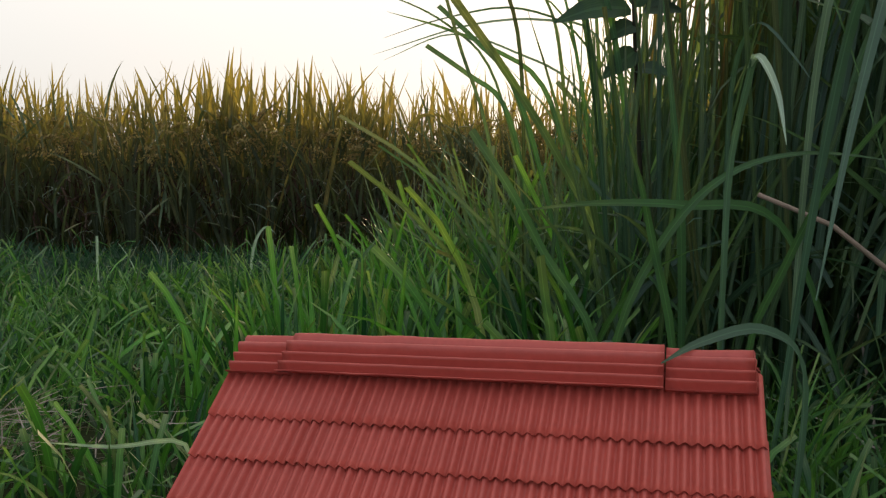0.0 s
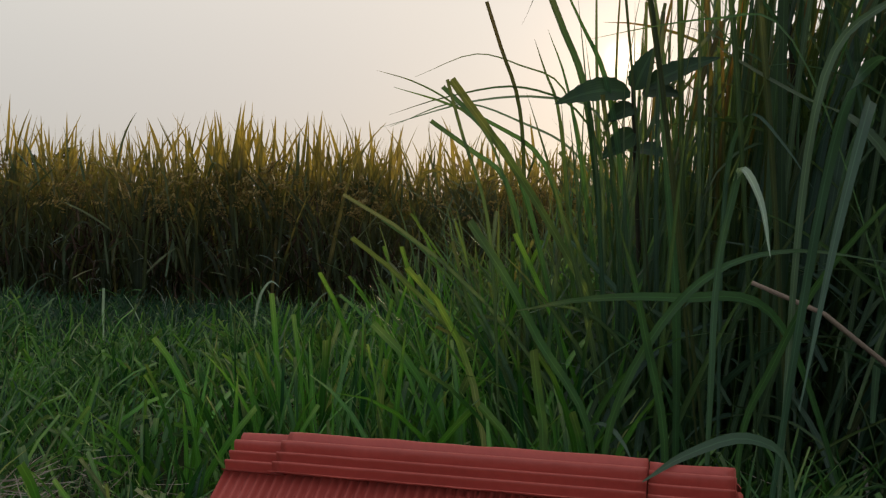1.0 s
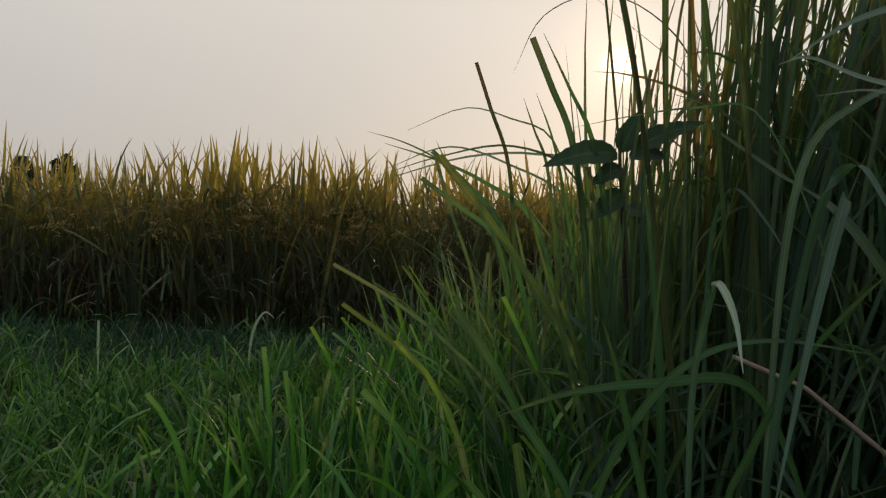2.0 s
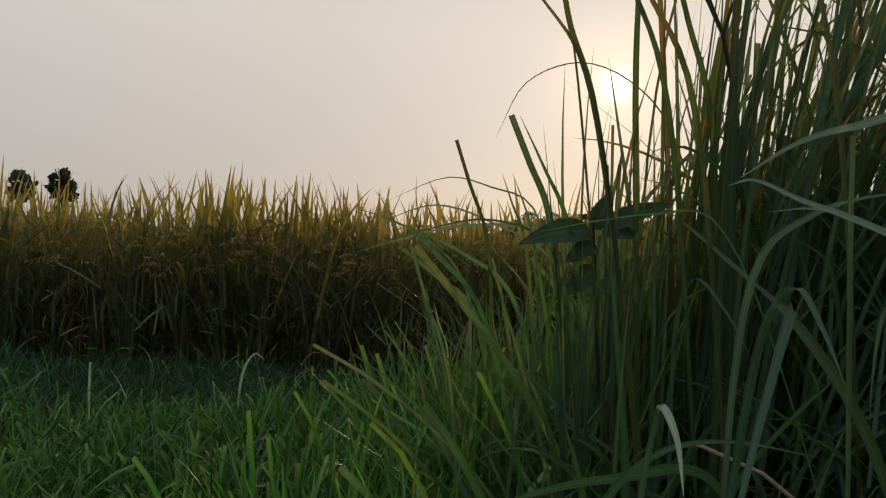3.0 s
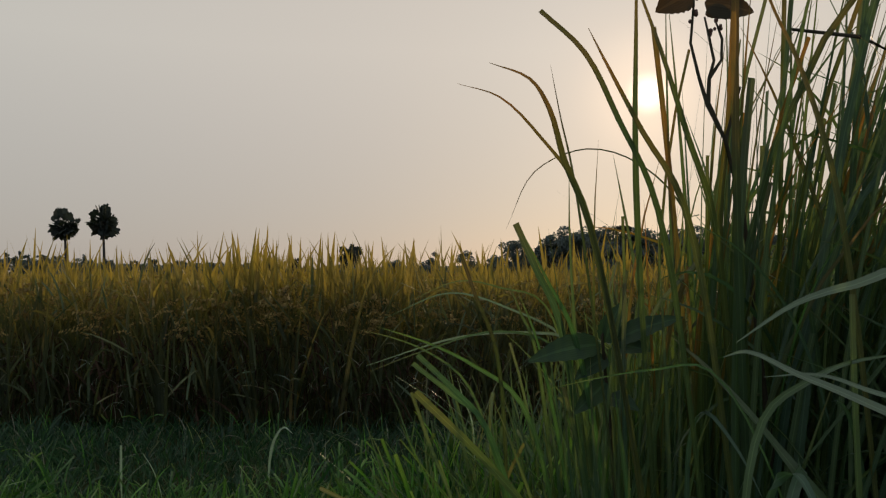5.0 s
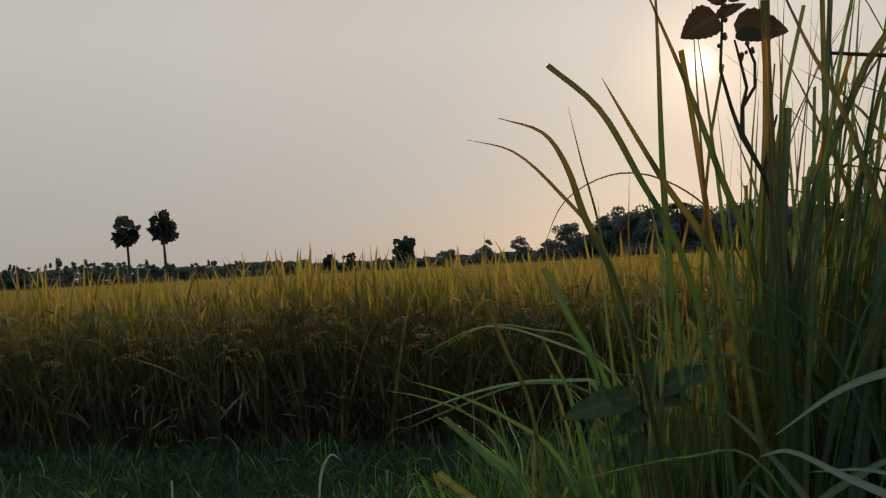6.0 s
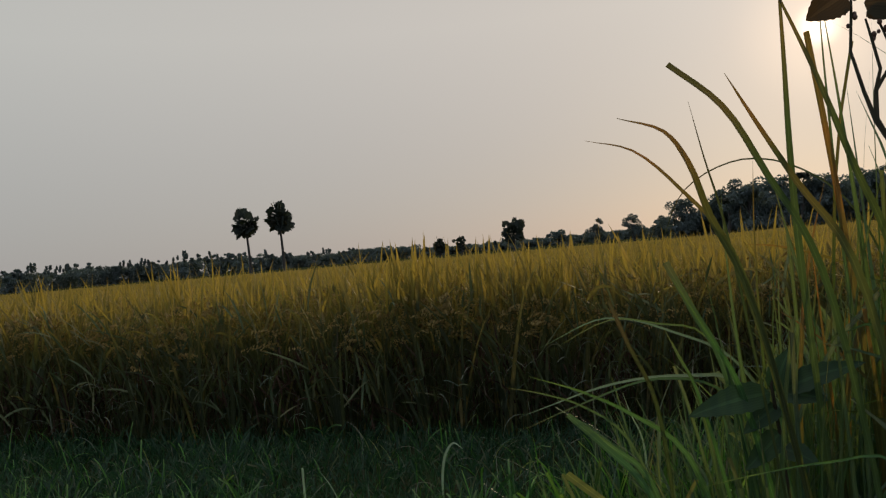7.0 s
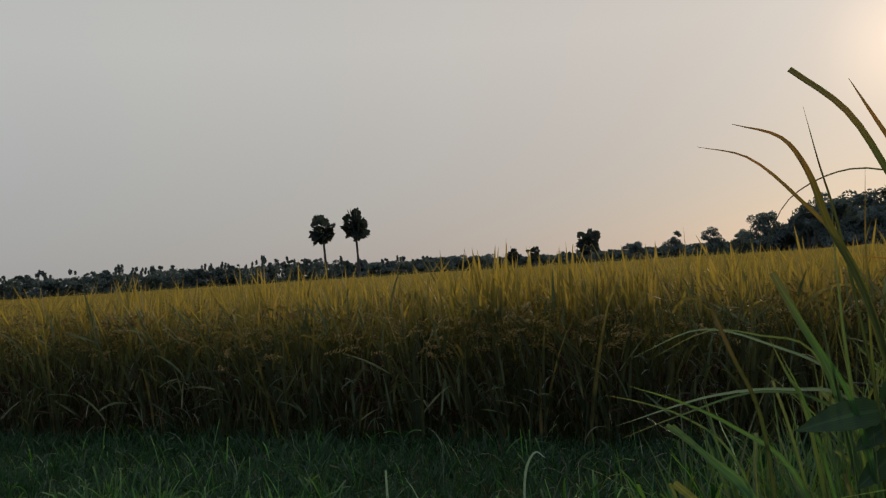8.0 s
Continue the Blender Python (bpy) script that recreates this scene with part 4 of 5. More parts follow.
def make_rice():
    field = tagged(new("rice_field"), "ripening green and golden rice crop in ear", "rice", kind="stuff")
    leaves, ears = [], []

    def hills(x0, x1, y0, y1, gap):
        X, Y = np.meshgrid(np.arange(x0, x1, gap), np.arange(y0, y1, gap))
        p = np.stack([X.ravel(), Y.ravel(), np.zeros(X.size)], -1)
        p[:, :2] += RNG.normal(0, gap * 0.22, (len(p), 2))
        return p

    def spread(p, k, r):
        b = np.repeat(p, k, 0)
        b[:, :2] += RNG.normal(0, r, (len(b), 2))
        return b

    # front rows, whole plants
    for y0, y1, gap, up, midl, ear, x0, x1 in ((RICE_EDGE, RICE_EDGE + 0.9, 0.25, 12, 5, 8, -7.5, 5.0), (RICE_EDGE + 0.9, RICE_EDGE + 3.0, 0.22, 8, 4, 7, -9.5, 5.5)):
        p = hills(x0, x1, y0, y1, gap)
        tall = 1 + 0.20 * np.array([noise.noise((q[0] * 1.6, q[1] * 1.6, 2)) for q in p])
        b = spread(p, up, 0.030)
        n = len(b)
        leaves.append(blades(b, RNG.uniform(0, 2 * np.pi, n), np.minimum(RNG.uniform(0.62, 1.12, n) * np.repeat(tall, up), 1.18), RNG.uniform(0.0, 0.36, n), RNG.uniform(0.0, 0.9, n), RNG.uniform(0.016, 0.030, n), 6, power=2.5, twist=0.8, full=True))
        # stiff pointed flag leaves that stand out above the ears
        flags = 8 if y0 == RICE_EDGE else 4
        b = spread(p, flags, 0.055)
        n = len(b)
        b[:, 2] = np.minimum(RNG.uniform(0.56, 0.90, n) * np.repeat(tall, flags), 0.86)
        leaves.append(blades(b, RNG.uniform(0, 2 * np.pi, n), RNG.uniform(0.19, 0.44, n) * (1.0 if y0 == RICE_EDGE else 0.75), RNG.uniform(0.0, 0.55, n), RNG.uniform(-0.1, 0.5, n), RNG.uniform(0.018, 0.032, n), 4, twist=0.7))
        b = spread(p, midl, 0.035)
        n = len(b)
        b[:, 2] = RNG.uniform(0.12, 0.75, n)
        leaves.append(blades(b, RNG.uniform(0, 2 * np.pi, n), RNG.uniform(0.18, 0.45, n), RNG.uniform(0.1, 0.7, n), RNG.uniform(0.1, 1.7, n), RNG.uniform(0.014, 0.026, n), 5, power=1.5, full=True))
        b = spread(p, ear, 0.06)
        n = len(b)
        b[:, 2] = RNG.uniform(0.56, 0.80, n) * np.repeat(tall, ear)
        ears.append(rice_panicles(b, RNG.uniform(0, 2 * np.pi, n), RNG.uniform(0.15, 0.24, n), 20 if y0 < RICE_EDGE + 0.5 else 12, 1.3))
    # heavy bunches of ears hanging out over the open side
    p = scatter(42, -7.0, 2.5, RICE_EDGE - 0.10, RICE_EDGE + 0.25)
    p[:, 2] = RNG.uniform(0.52, 0.84, len(p))
    b = spread(p, 5, 0.035)
    b[:, 2] += RNG.normal(0, 0.04, len(b))
    ears.append(rice_panicles(b, np.repeat(RNG.normal(-np.pi / 2, 0.9, len(p)), 5) + RNG.normal(0, 0.4, len(b)), RNG.uniform(0.16, 0.25, len(b)), 18, 1.7))
    # taller tufts of pointed leaves that rise over the crop, most of them in one rank patch
    p = np.concatenate([np.stack([RNG.normal(-1.05, 0.42, 20), RNG.uniform(RICE_EDGE, RICE_EDGE + 0.6, 20), RNG.uniform(0.70, 0.80, 20)], -1),
                        np.stack([RNG.uniform(-4.5, 2.4, 24), RNG.uniform(RICE_EDGE, RICE_EDGE + 1.2, 24), RNG.uniform(0.66, 0.76, 24)], -1)])
    b = spread(p, 5, 0.06)
    n = len(b)
    leaves.append(blades(b, RNG.uniform(0, 2 * np.pi, n), RNG.uniform(0.26, 0.50, n), RNG.uniform(0.0, 0.35, n), RNG.uniform(-0.1, 0.4, n), RNG.uniform(0.020, 0.034, n), 5, twist=0.7, full=True))
    # the ragged skirt of leaves on the open side
    b = spread(hills(-7.5, 3.2, RICE_EDGE - 0.02, RICE_EDGE + 0.2, 0.25), 6, 0.05)
    n = len(b)
    b[:, 2] = RNG.uniform(0.08, 0.80, n)
    leaves.append(blades(b, RNG.normal(-np.pi / 2, 1.1, n), RNG.uniform(0.16, 0.46, n), RNG.uniform(0.1, 0.8, n), RNG.uniform(0.2, 1.9, n), RNG.uniform(0.014, 0.026, n), 5, power=1.4, twist=0.7, full=True))
    # rows behind, of which the tops show
    for y0, y1, gap, k, x0, x1, w in ((RICE_EDGE + 3.0, 14, 0.27, 9, -17, 8, 0.026), (14, 30, 0.42, 9, -36, 17, 0.034), (30, 46, 0.8, 9, -60, 30, 0.06)):
        p = hills(x0, x1, y0, y1, gap)
        p = p[(p[:, 0] > -1.3 * p[:, 1] + 1) & (p[:, 0] < 0.62 * p[:, 1] + 1)]
        b = spread(p, k, gap * 0.3)
        n = len(b)
        b[:, 2] = 0.55
        leaves.append(blades(b, RNG.uniform(0, 2 * np.pi, n), np.where(RNG.random(n) < 0.08, RNG.uniform(0.46, 0.54, n), RNG.uniform(0.26, 0.44, n)) * (0.78 if y0 > 20 else 1.0), RNG.uniform(0.0, 0.3, n), RNG.uniform(0.0, 0.9, n), w * RNG.uniform(0.6, 1.2, n), 3, power=2.0, twist=0.8))
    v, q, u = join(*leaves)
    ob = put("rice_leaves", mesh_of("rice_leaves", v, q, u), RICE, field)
    ob["kind"] = "stuff"
    v, q, u = join(*ears)
    ob = put("rice_ears", mesh_of("rice_ears", v, q, u), GRAIN, field, "golden drooping ears of rice")
    ob["kind"] = "stuff"
    # the closed canopy further off
    xs, ys = np.linspace(-1, 1, 90), np.concatenate([np.linspace(9, 30, 60), np.linspace(31, 46, 16)])
    X = xs[None] * (ys[:, None] * 1.35 + 3) - 0.32 * ys[:, None]
    Y = np.repeat(ys[:, None], len(xs), 1)
    Z = 0.80 - 0.02 * np.clip((Y - 9) / 30, 0, 1) + RNG.normal(0, 0.035, X.shape)
    Z[0] = 0.4
    w = len(xs)
    i = (np.arange(len(ys) - 1)[:, None] * w + np.arange(w - 1)[None]).ravel()
    ob = put("rice_canopy", mesh_of("rice_canopy", np.stack([X, Y, Z], -1), np.stack([i, i + 1, i + w + 1, i + w], -1)), CANOPY, field)
    ob["kind"] = "stuff"
    # single pale leaves that stick out of the wall of plants
    n = 420
    b = scatter(n, -6.5, 2, RICE_EDGE - 0.14, RICE_EDGE + 0.02)
    b[:, 2] = RNG.uniform(0.15, 0.85, n)
    v, q, u = blades(b, RNG.normal(-np.pi / 2, 1.2, n), RNG.uniform(0.14, 0.36, n), RNG.uniform(0.1, 1.1, n), RNG.uniform(0.0, 0.9, n), RNG.uniform(0.012, 0.021, n), 5, twist=0.6, full=True)
    ob = put("pale_leaves", mesh_of("pale_leaves", v, q, u), FADED, field, "pale green leaves sticking out of the rice")
    ob["kind"] = "stuff"
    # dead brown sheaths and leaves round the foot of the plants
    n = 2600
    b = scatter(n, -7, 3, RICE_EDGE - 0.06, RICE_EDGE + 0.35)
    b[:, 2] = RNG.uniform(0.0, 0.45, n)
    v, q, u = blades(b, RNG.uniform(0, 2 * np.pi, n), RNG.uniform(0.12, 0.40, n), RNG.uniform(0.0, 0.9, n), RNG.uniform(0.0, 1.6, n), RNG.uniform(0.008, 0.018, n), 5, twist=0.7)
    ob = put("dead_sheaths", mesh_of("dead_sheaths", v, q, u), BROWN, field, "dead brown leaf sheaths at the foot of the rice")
    ob["kind"] = "stuff"
    # withered lower leaves along the bank
    n = 650
    b = scatter(n, -6, 2, RICE_EDGE - 0.12, RICE_EDGE + 0.20)
    b[:, 2] = RNG.uniform(0.05, 0.5, n)
    v, q, u = blades(b, RNG.uniform(0, 2 * np.pi, n), RNG.uniform(0.08, 0.3, n), RNG.uniform(0.2, 1.2, n), RNG.uniform(0.8, 2.8, n), RNG.uniform(0.005, 0.010, n), 6)
    ob = put("withered_leaves", mesh_of("withered_leaves", v, q, u), WAN, field, "curled withered leaves low on the rice plants")
    ob["kind"] = "stuff"


make_rice()


# ---- the small house with a red card roof ----
def make_house():
    house = tagged(new("model_house"), "small model house with red painted corrugated card roof", "model house")
    house.matrix_world = pose(0.058, 0.690, 0, 0, 0, -15.6)
    # local frame: x along the ridge, -y towards the lawn's near side
    ridge, slope, tilt = 0.318, radians(41), radians(1.8)
    pitch, amp = 0.0090, 0.0027
    rise = lambda u: ridge + math.tan(tilt) * u

    def strip(x0, x1, s0, s1, lift0, lift1, side, seed):
        """A corrugated strip lying on the slope from s0 (up) to s1 (down), flutes running down it."""
        rng = np.random.default_rng(seed)
        us = np.arange(x0, x1 + 1e-6, pitch / 8)
        rows = np.linspace(0, 1, 7)
        wob = np.interp(us, np.linspace(x0, x1, 9), rng.normal(0, 0.0008, 9))
        crush = np.interp(us, np.linspace(x0, x1, 31), rng.uniform(0.75, 1.1, 31))
        V = []
        for face in (1, 0):
            for k in rows:
                s = s0 + (s1 - s0) * k + (wob * 0.8 if k == 1 else 0)
                h = lift0 + (lift1 - lift0) * k + amp * crush * np.sin(2 * np.pi * us / pitch) + wob * k - (0.0012 if not face else 0)
                y = side * (s * math.cos(slope) + h * math.sin(slope))
                z = ridge + np.tan(tilt) * us - s * math.sin(slope) + h * math.cos(slope)
                V.append(np.stack([us, y + 0 * us, z], -1))
        w, R = len(us), len(rows)
        Q = []
        for f in (0, 1):
            for k in range(R - 1):
                i = np.arange(w - 1) + (f * R + k) * w
                Q.append(np.stack([i, i + 1, i + w + 1, i + w] if (f == 0) == (side > 0) else [i + w, i + w + 1, i + 1, i], -1))
        for k in (0, R - 1):
            i = np.arange(w - 1) + k * w
            Q.append(np.stack([i, i + 1, i + 1 + R * w, i + R * w], -1))
        for c in (0, w - 1):
            i = np.arange(R - 1) * w + c
            Q.append(np.stack([i, i + w, i + w + R * w, i + R * w], -1))
        return mesh_of("roof_strip", np.concatenate(V), np.concatenate(Q))

    for side in (-1, 1):
        for k in range(6):
            s0 = 0.030 + 0.0402 * k if k else 0.012
            me = strip(-0.223 - 0.001 * (k % 2), 0.231 + 0.001 * (k % 3), s0, 0.0800 + 0.0402 * k, 0.0018, 0.0058, side, 40 + k + (10 if side > 0 else 0))
            put("roof_strip", me, CARD, house)

    def cap(x0, x1, lift, seed):
        """A ridge piece whose flutes run along the ridge, folded over both slopes."""
        rng = np.random.default_rng(seed)
        reach, rad = 0.0385 + lift * 0.2, 0.012
        ss = np.linspace(-reach, reach, 97)
        us = np.linspace(x0, x1, max(8, int((x1 - x0) / 0.008)))
        V = []
        for face in (0, 1):
            for u in us:
                a = np.clip(ss / rad, -1, 1) * slope
                over = np.abs(ss) - rad
                y0 = np.where(over > 0, np.sign(ss) * (rad / slope * math.sin(slope) + over * math.cos(slope)), rad / slope * np.sin(a))
                z0 = np.where(over > 0, -rad / slope * (1 - math.cos(slope)) - over * math.sin(slope), -rad / slope * (1 - np.cos(a)))
                dent = 0.0012 * noise.noise((u * 30, seed, 0.5))
                h = lift * 0.7 + 0.0058 + 0.0045 * np.sin(2 * np.pi * ss / 0.0102 + 0.6 + 3 * dent / 0.0012 * 0.12) + dent - (0.0013 if face else 0)
                V.append(np.stack([np.full_like(ss, u + 0.0006 * rng.normal()) if u in (x0, x1) else np.full_like(ss, u), y0 + h * np.sin(a), ridge + math.tan(tilt) * u + z0 + h * np.cos(a)], -1))
        w, R = len(ss), len(us)
        Q = []
        for f in (0, 1):
            for k in range(R - 1):
                i = np.arange(w - 1) + (f * R + k) * w
                Q.append(np.stack([i, i + w, i + w + 1, i + 1] if f == 0 else [i, i + 1, i + w + 1, i + w], -1))
        for k in (0, R - 1):
            i = np.arange(w - 1) + k * w
            Q.append(np.stack([i, i + 1, i + 1 + R * w, i + R * w], -1))
        for c in (0, w - 1):
            i = np.arange(R - 1) * w + c
            Q.append(np.stack([i, i + w, i + w + R * w, i + R * w], -1))
        return mesh_of("ridge_cap", np.concatenate(V), np.concatenate(Q))

    put("ridge_cap", cap(-0.223, -0.160, 0.0, 3), CARD, house)
    put("ridge_cap", cap(0.158, 0.225, 0.0, 5), CARD, house)
    put("ridge_cap", cap(-0.172, 0.156, 0.0045, 4), CARD, house, "longer raised red ridge piece with a crumpled top fold")
    # gables and walls below the eaves
    for x in (-0.208, 0.205):
        bm = bmesh.new()
        prof = [(-0.16, 0.0), (0.16, 0.0), (0.16, rise(x) - 0.16 * math.tan(slope) - 0.006), (0.0, rise(x) - 0.006), (-0.16, rise(x) - 0.16 * math.tan(slope) - 0.006)]
        f = bm.faces.new([bm.verts.new((x, y, z)) for y, z in prof])
        ext = bmesh.ops.extrude_face_region(bm, geom=[f])
        bmesh.ops.translate(bm, vec=(0.006, 0, 0), verts=[e for e in ext["geom"] if isinstance(e, bmesh.types.BMVert)])
        bmesh.ops.recalc_face_normals(bm, faces=bm.faces)
        part("gable_wall", bm, WALLCARD, house)
    for y in (-0.16, 0.154):
        bm = bmesh.new()
        bmesh.ops.create_cube(bm, size=1, matrix=Matrix.Translation((0.0, y + 0.003, 0.085)) @ Matrix.Diagonal((0.405, 0.006, 0.17, 1)))
        part("side_wall", bm, WALLCARD, house)


make_house()


# ---- trees and palms along the far edge ----
def make_fan_palm(x, y, height, crown, seed, label):
    """A palmyra: a bare trunk and a round head of stiff fan leaves."""
    rng = np.random.default_rng(seed)
    palm = tagged(new("fan_palm"), label, "palm tree", group="fan palms on the far side of the paddy")
    palm.location = (x, y, 0)
    bend = rng.normal(0, 0.25, 2)
    pts = [(bend[0] * (k / 6) ** 2, bend[1] * (k / 6) ** 2, (height - crown * 0.5) * k / 6) for k in range(7)]
    v, q = tube(pts, [0.30 - 0.02 * k for k in range(7)], 10)
    put("trunk", mesh_of("trunk", v, q), BARK, palm)
    top = Vector(pts[-1])
    sets = []
    # a full ball of older, drooping fans below and a looser tuft of young ones above it
    for k in range(53):
        young = k >= 43
        a, el = rng.uniform(0, 2 * np.pi), rng.uniform(0.70, 1.5) if young else rng.uniform(-1.1, 0.8)
        d = Vector((math.cos(a) * math.cos(el), math.sin(a) * math.cos(el), math.sin(el)))
        reach = crown * (rng.uniform(0.36, 0.60) if young else rng.uniform(0.16, 0.32))
        c = top + d * reach + Vector((0, 0, crown * 0.02 if young else crown * 0.10))
        stalk, sq = tube([top, top.lerp(c, 0.6) + Vector((0, 0, 0.05 * reach)), c], [0.06, 0.045, 0.03], 4)
        sets.append((stalk, sq, np.full((len(stalk), 2), 0.3)))
        e = Matrix.Rotation(rng.uniform(0, 6.3), 3, d) @ d.orthogonal().normalized()
        f = d.cross(e).normalized()
        R = crown * rng.uniform(0.17, 0.25)
        V, Q, m = [c], [], 37
        for j in range(m):
            t = -2.3 + 4.6 * j / (m - 1)
            rr = R * (1.0 if j % 2 == 0 else 0.72) * rng.uniform(0.80, 1.12) * (1.0 - 0.12 * abs(t))
            V.append(c + (d * math.cos(t) + e * math.sin(t)) * rr + f * (0.05 * R * (-1) ** j) - Vector((0, 0, 0.22 * rr * abs(math.sin(t)) if not young else 0.05 * rr)))
        for j in range(1, m - 1, 2):
            Q.append((0, j, j + 1, j + 2))
        sets.append((np.array([tuple(p) for p in V]), np.array(Q), np.tile((0.3, 0.4), (len(V), 1))))
    v, q, u = join(*sets)
    put("crown", mesh_of("crown", v, q, u, smooth=False), FROND, palm)
    return palm


def leaf_cloud(centres, sizes, per, leaf, rng):
    """Foliage of many small leaf sprays round the given clump centres."""
    n = len(centres) * per
    d = rng.normal(0, 1, (n, 3))
    d /= np.linalg.norm(d, axis=1, keepdims=True)
    r = rng.uniform(0.35, 1.0, n) ** 0.6
    c = np.repeat(centres, per, 0) + d * r[:, None] * np.repeat(sizes, per, 0)
    a = rng.normal(0, 1, (n, 3))
    b = np.cross(a, rng.normal(0, 1, (n, 3)))
    a /= np.linalg.norm(a, axis=1, keepdims=True)
    b /= np.linalg.norm(b, axis=1, keepdims=True)
    s = (leaf * rng.uniform(0.5, 1.3, n))[:, None]
    v = np.stack([c - a * s, c + b * s * 0.45, c + a * s, c - b * s * 0.45], 1).reshape(-1, 3)
    q = np.arange(n * 4).reshape(-1, 4)
    return v, q, np.tile([[0.2, 0.0], [0.3, 0.3], [0.2, 0.7], [0.3, 0.3]], (n, 1))


def make_tree(x, y, height, width, seed, label, low=0.15):
    rng = np.random.default_rng(seed)
    tree = tagged(new("tree"), label, "tree", group="trees along the far edge")
    tree.location = (x, y, 0)
    sets, cents, sizes = [], [], []
    v, q = tube([(0, 0, 0), (0.1, 0, height * 0.3), (-0.05, 0.1, height * 0.65)], [0.05 * width, 0.035 * width, 0.02 * width], 7)
    sets.append((v, q))
    for k in range(15):
        a, h = rng.uniform(0, 6.3), rng.uniform(0.12, 0.92) * height
        r = width * 0.5 * rng.uniform(0.2, 0.9) * (1.15 - 0.55 * h / height)
        tip = (r * math.cos(a), r * math.sin(a), h)
        v, q = tube([(0, 0, h * 0.5), (tip[0] * 0.5, tip[1] * 0.5, h * 0.8), tip], [0.02 * width, 0.013 * width, 0.006 * width], 5)
        sets.append((v, q))
        for j in range(3):
            cents.append([tip[0] + rng.normal(0, 0.10 * width), tip[1] + rng.normal(0, 0.08 * width), max(low * height, h + rng.normal(0, 0.06 * height))])
            s = width * rng.uniform(0.09, 0.17)
            sizes.append([s, s, s * 0.7])
    at, vs, qs = 0, [], []
    for v, q in sets:
        vs.append(v), qs.append(q + at)
        at += len(v)
    put("trunk", mesh_of("trunk", np.concatenate(vs), np.concatenate(qs)), BARK, tree)
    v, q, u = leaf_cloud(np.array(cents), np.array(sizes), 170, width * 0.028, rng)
    put("crown", mesh_of("crown", v, q, u, smooth=False), HAZY_WOODS, tree)
    return tree


def make_feather_palm(x, y, height, seed):
    rng = np.random.default_rng(seed)
    palm = tagged(new("coconut_palm"), "dark coconut palm rising over the far grove", "palm tree", group="coconut palms in the grove")
    palm.location = (x, y, 0)
    v, q = tube([(0, 0, 0), (0.3, 0, height * 0.5), (0.2, 0.2, height)], [0.28, 0.22, 0.16], 8)
    put("trunk", mesh_of("trunk", v, q), BARK, palm)
    sets = []
    for k in range(32):
        a = rng.uniform(0, 6.3)
        m = 20
        base, out, up = np.array([0.2, 0.2, height]), np.array([math.cos(a), math.sin(a), 0]), rng.uniform(0.5, 1.7)
        L_ = rng.uniform(2.0, 3.0)
        t = np.linspace(0.1, 1, m)
        spine = base + out * (L_ * t * math.cos(up * 0.7))[:, None] + np.array([0, 0, 1]) * (L_ * (math.sin(up) * t - 0.8 * t ** 2))[:, None]
        for s in (-1, 1):
            b = spine.copy()
            n = len(b)
            sets.append(blades(b, np.full(n, a + s * 0.9), 0.95 * (1.1 - 0.6 * t), 1.2, 1.1, 0.13, 3, twist=0.2))
    v, q, u = join(*sets)
    put("crown", mesh_of("crown", v, q, u), FROND, palm)


def place(az, d):
    """x, y of a far thing at a compass bearing (degrees right of ahead) and distance."""
    return d * math.sin(radians(az)) + 0.15, d * math.cos(radians(az)) - 0.05


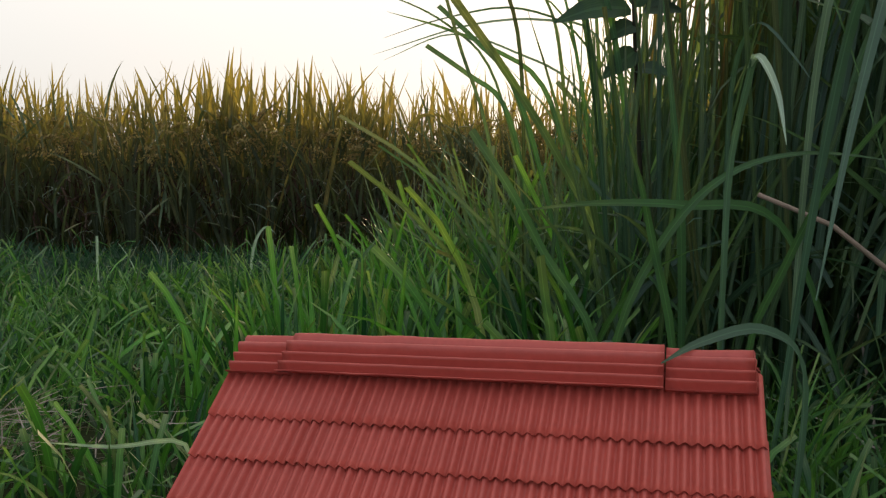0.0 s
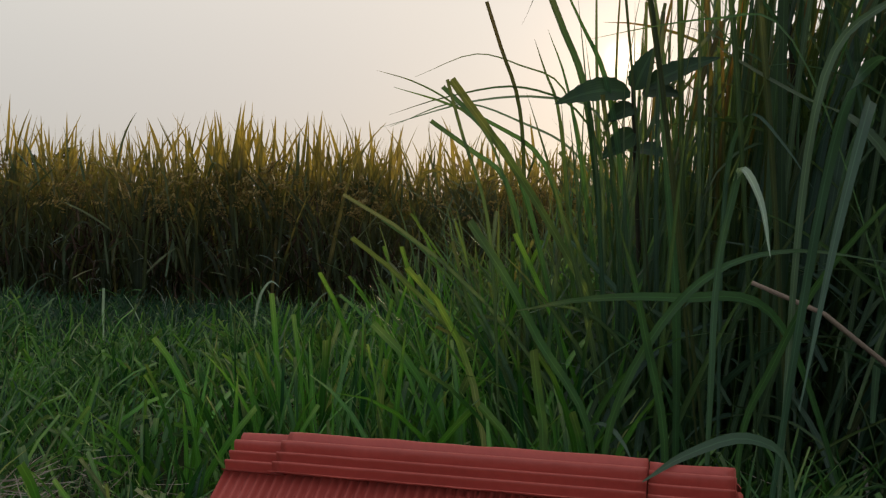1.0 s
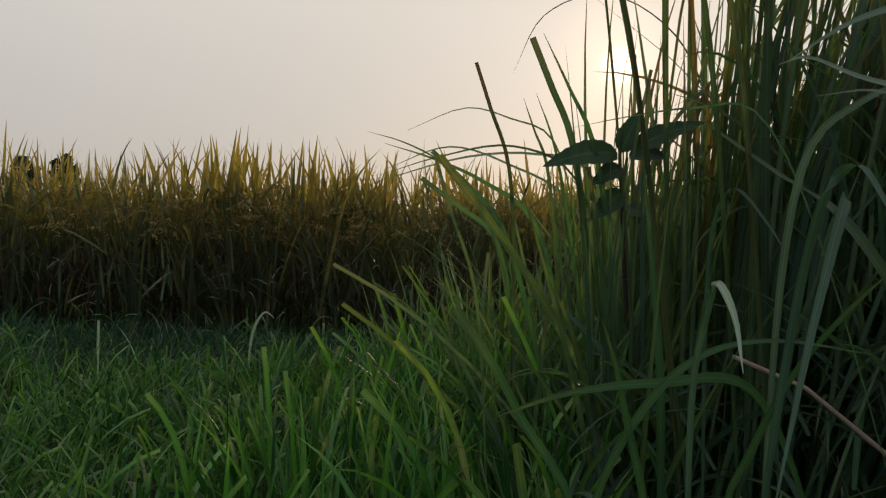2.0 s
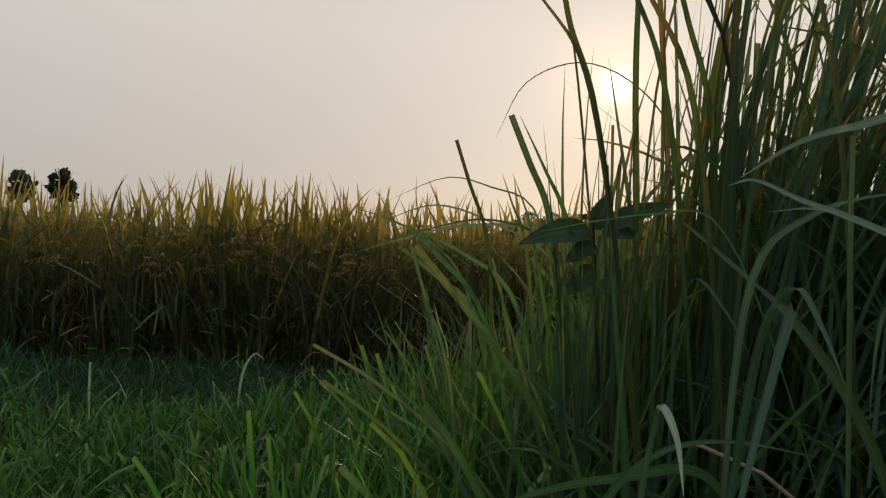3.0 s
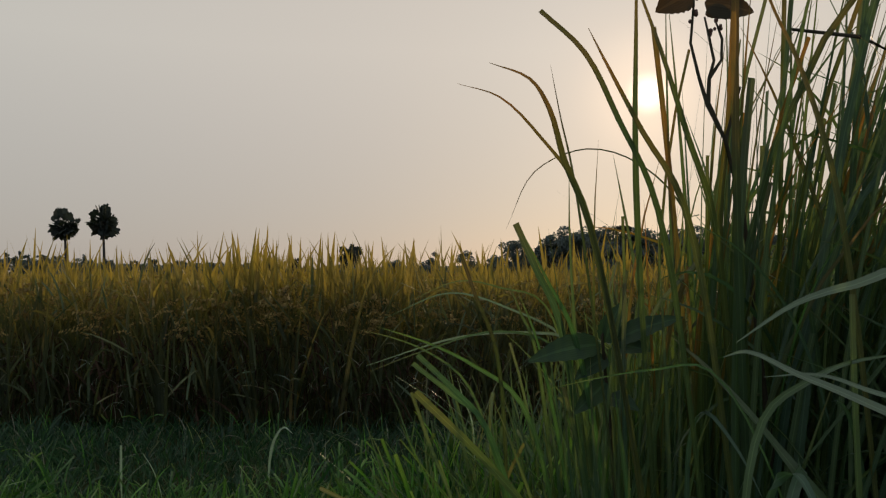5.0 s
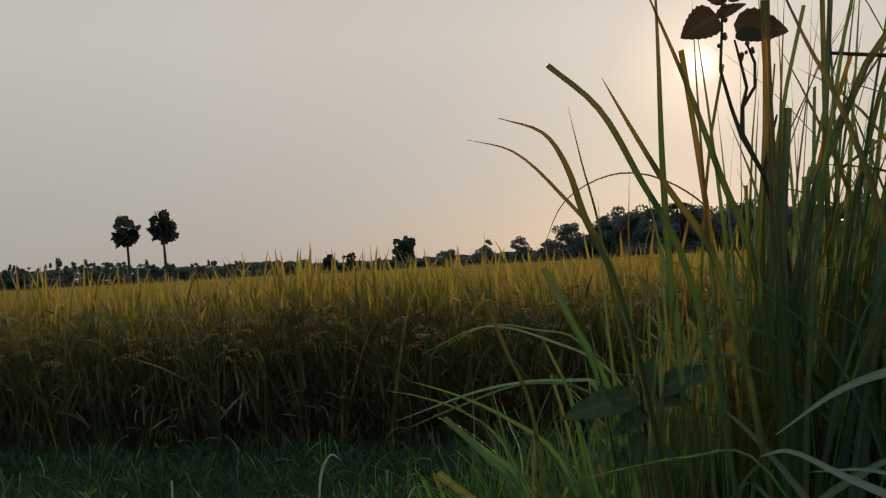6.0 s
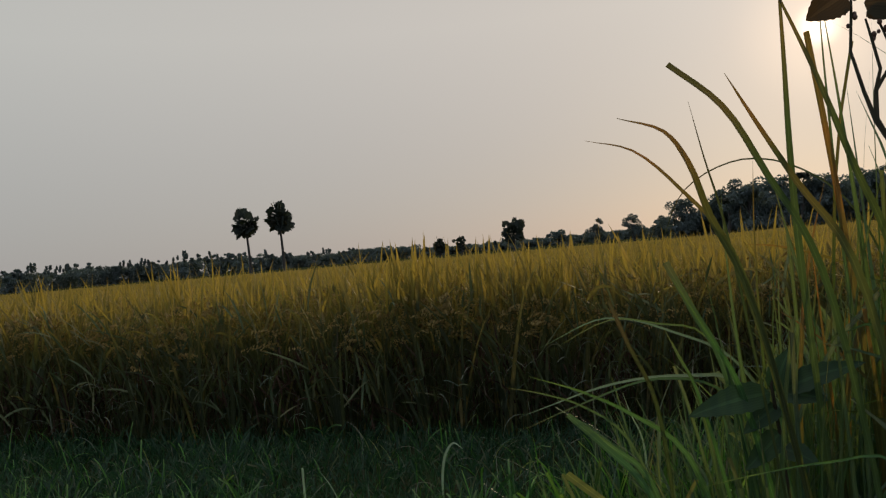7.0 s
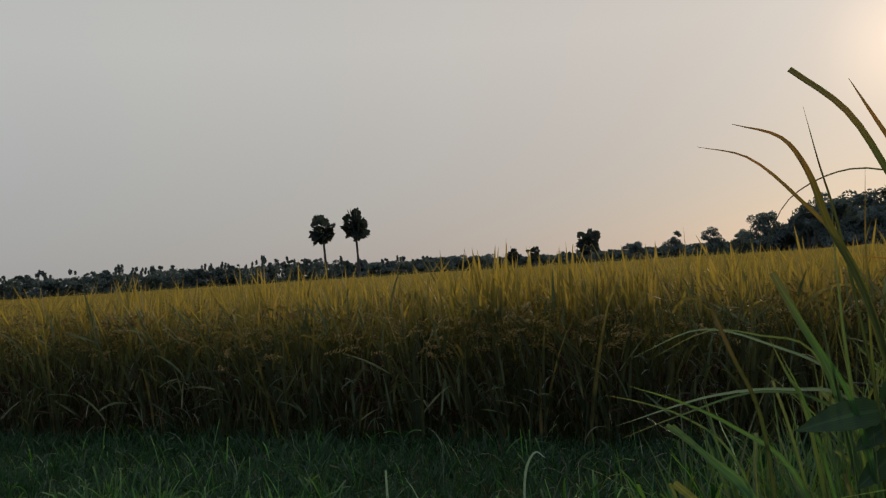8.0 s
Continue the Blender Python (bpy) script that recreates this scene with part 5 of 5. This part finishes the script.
def make_distance():
    make_fan_palm(-72.4, 140, 11.3, 5.6, 36, "tall slim fan palm with a ragged lobed head")
    make_fan_palm(-65.6, 140, 11.8, 5.8, 41, "tall slim fan palm with a full round head")
    for az, d, h, c, s in ((-9.3, 165, 5.6, 5.0, 33), (-14.4, 170, 3.6, 3.4, 34), (-12.9, 175, 3.5, 3.0, 35)):
        x, y = place(az, d)
        make_fan_palm(x, y, h, c, s, "small young fan palm beyond the paddy")
    k = 50
    for az, d, h, w in ((-6.2, 150, 3.0, 4.5), (-3.6, 150, 4.4, 4.5), (-1.2, 140, 4.6, 4.0), (0.6, 140, 3.4, 5.0),
                        (2.4, 130, 7.0, 6.5), (4.6, 128, 7.4, 6.5), (6.4, 120, 8.4, 8.0), (8.8, 118, 9.6, 9.0), (11.2, 120, 9.4, 9.0), (13.8, 122, 9.0, 9.0), (16.5, 122, 8.6, 9.0),
                        (19.5, 124, 8.4, 9.0), (22.5, 125, 8.0, 9.0), (25.5, 125, 8.0, 9.0), (29, 126, 8.0, 10.0)):
        x, y = place(az, d)
        h *= 1.0 if az < 2 else 0.88 if az < 7 else 0.76
        make_tree(x, y, h, w, k, "dark leafy tree in a far grove", 0.12)
        k += 1
    for az, d, h in ((4.9, 122, 4.3), (9.3, 117, 6.4)):
        x, y = place(az, d)
        make_feather_palm(x, y, h, k)
        k += 1
    # the low wood belt closing the horizon
    rng = np.random.default_rng(90)
    cents, sizes = [], []
    # an even skirt of undergrowth, and crowns of many sizes standing out of it
    for az in np.arange(-62, 36, 0.16):
        h = 6.8 * (1.0 + 0.2 * noise.noise((az * 1.3, 6, 0)) + 0.3 * noise.noise((az * 0.23, 4, 0))) * (0.8 if az < -27 else 0.6 if az < -16 else 0.42)
        x, y = place(az, 300 + 25 * noise.noise((az * 0.4, 0, 0)))
        for z in (0.12, 0.38, 0.62, 0.85):
            cents.append([x + rng.normal(0, 1.2), y + rng.normal(0, 4), h * z * rng.uniform(0.85, 1.1)])
            sizes.append([2.0, 2.0, 0.20 * h])
    az = -62.0
    while az < 36:
        az += rng.uniform(0.15, 0.75)
        x, y = place(az, 296 + 25 * noise.noise((az * 0.4, 0, 0)))
        h = rng.uniform(5.8, 8.4) * (1.0 if az < -27 else 0.78 if az < -20 else 0.55 if az < -14 else 0.42)
        r = rng.uniform(0.08, 0.26) * h
        slim = rng.random() < 0.3
        for _ in range(4 if slim else 9):
            cents.append([x + rng.normal(0, 0.6 * r), y + rng.normal(0, r), h * (rng.uniform(0.72, 1.0) if slim else rng.uniform(0.5, 0.92))])
            k2 = r * rng.uniform(0.25, 0.55)
            sizes.append([k2 * 0.5, k2 * 0.5, k2 * 1.8] if slim else [k2, k2, k2 * 0.7])
    for az in np.arange(1.5, 34, 0.22):
        x, y = place(az, 132 + 6 * noise.noise((az, 2, 1)))
        h = (5.6 + 1.0 * noise.noise((az * 0.5, 7, 0)) + noise.noise((az * 1.7, 3, 0))) * min(1.0, 0.35 + (az - 1.5) / 6)
        for z in (0.1, 0.4, 0.7, 0.9):
            cents.append([x + rng.normal(0, 0.5), y + rng.normal(0, 1.5), h * z])
            sizes.append([0.9, 0.9, 0.2 * h])
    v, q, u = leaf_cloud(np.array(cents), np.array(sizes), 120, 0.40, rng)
    tagged(put("far_woods", mesh_of("far_woods", v, q, u, smooth=False), HAZY_WOODS), "low dark wood belt closing the horizon", "woods", kind="stuff")


make_distance()
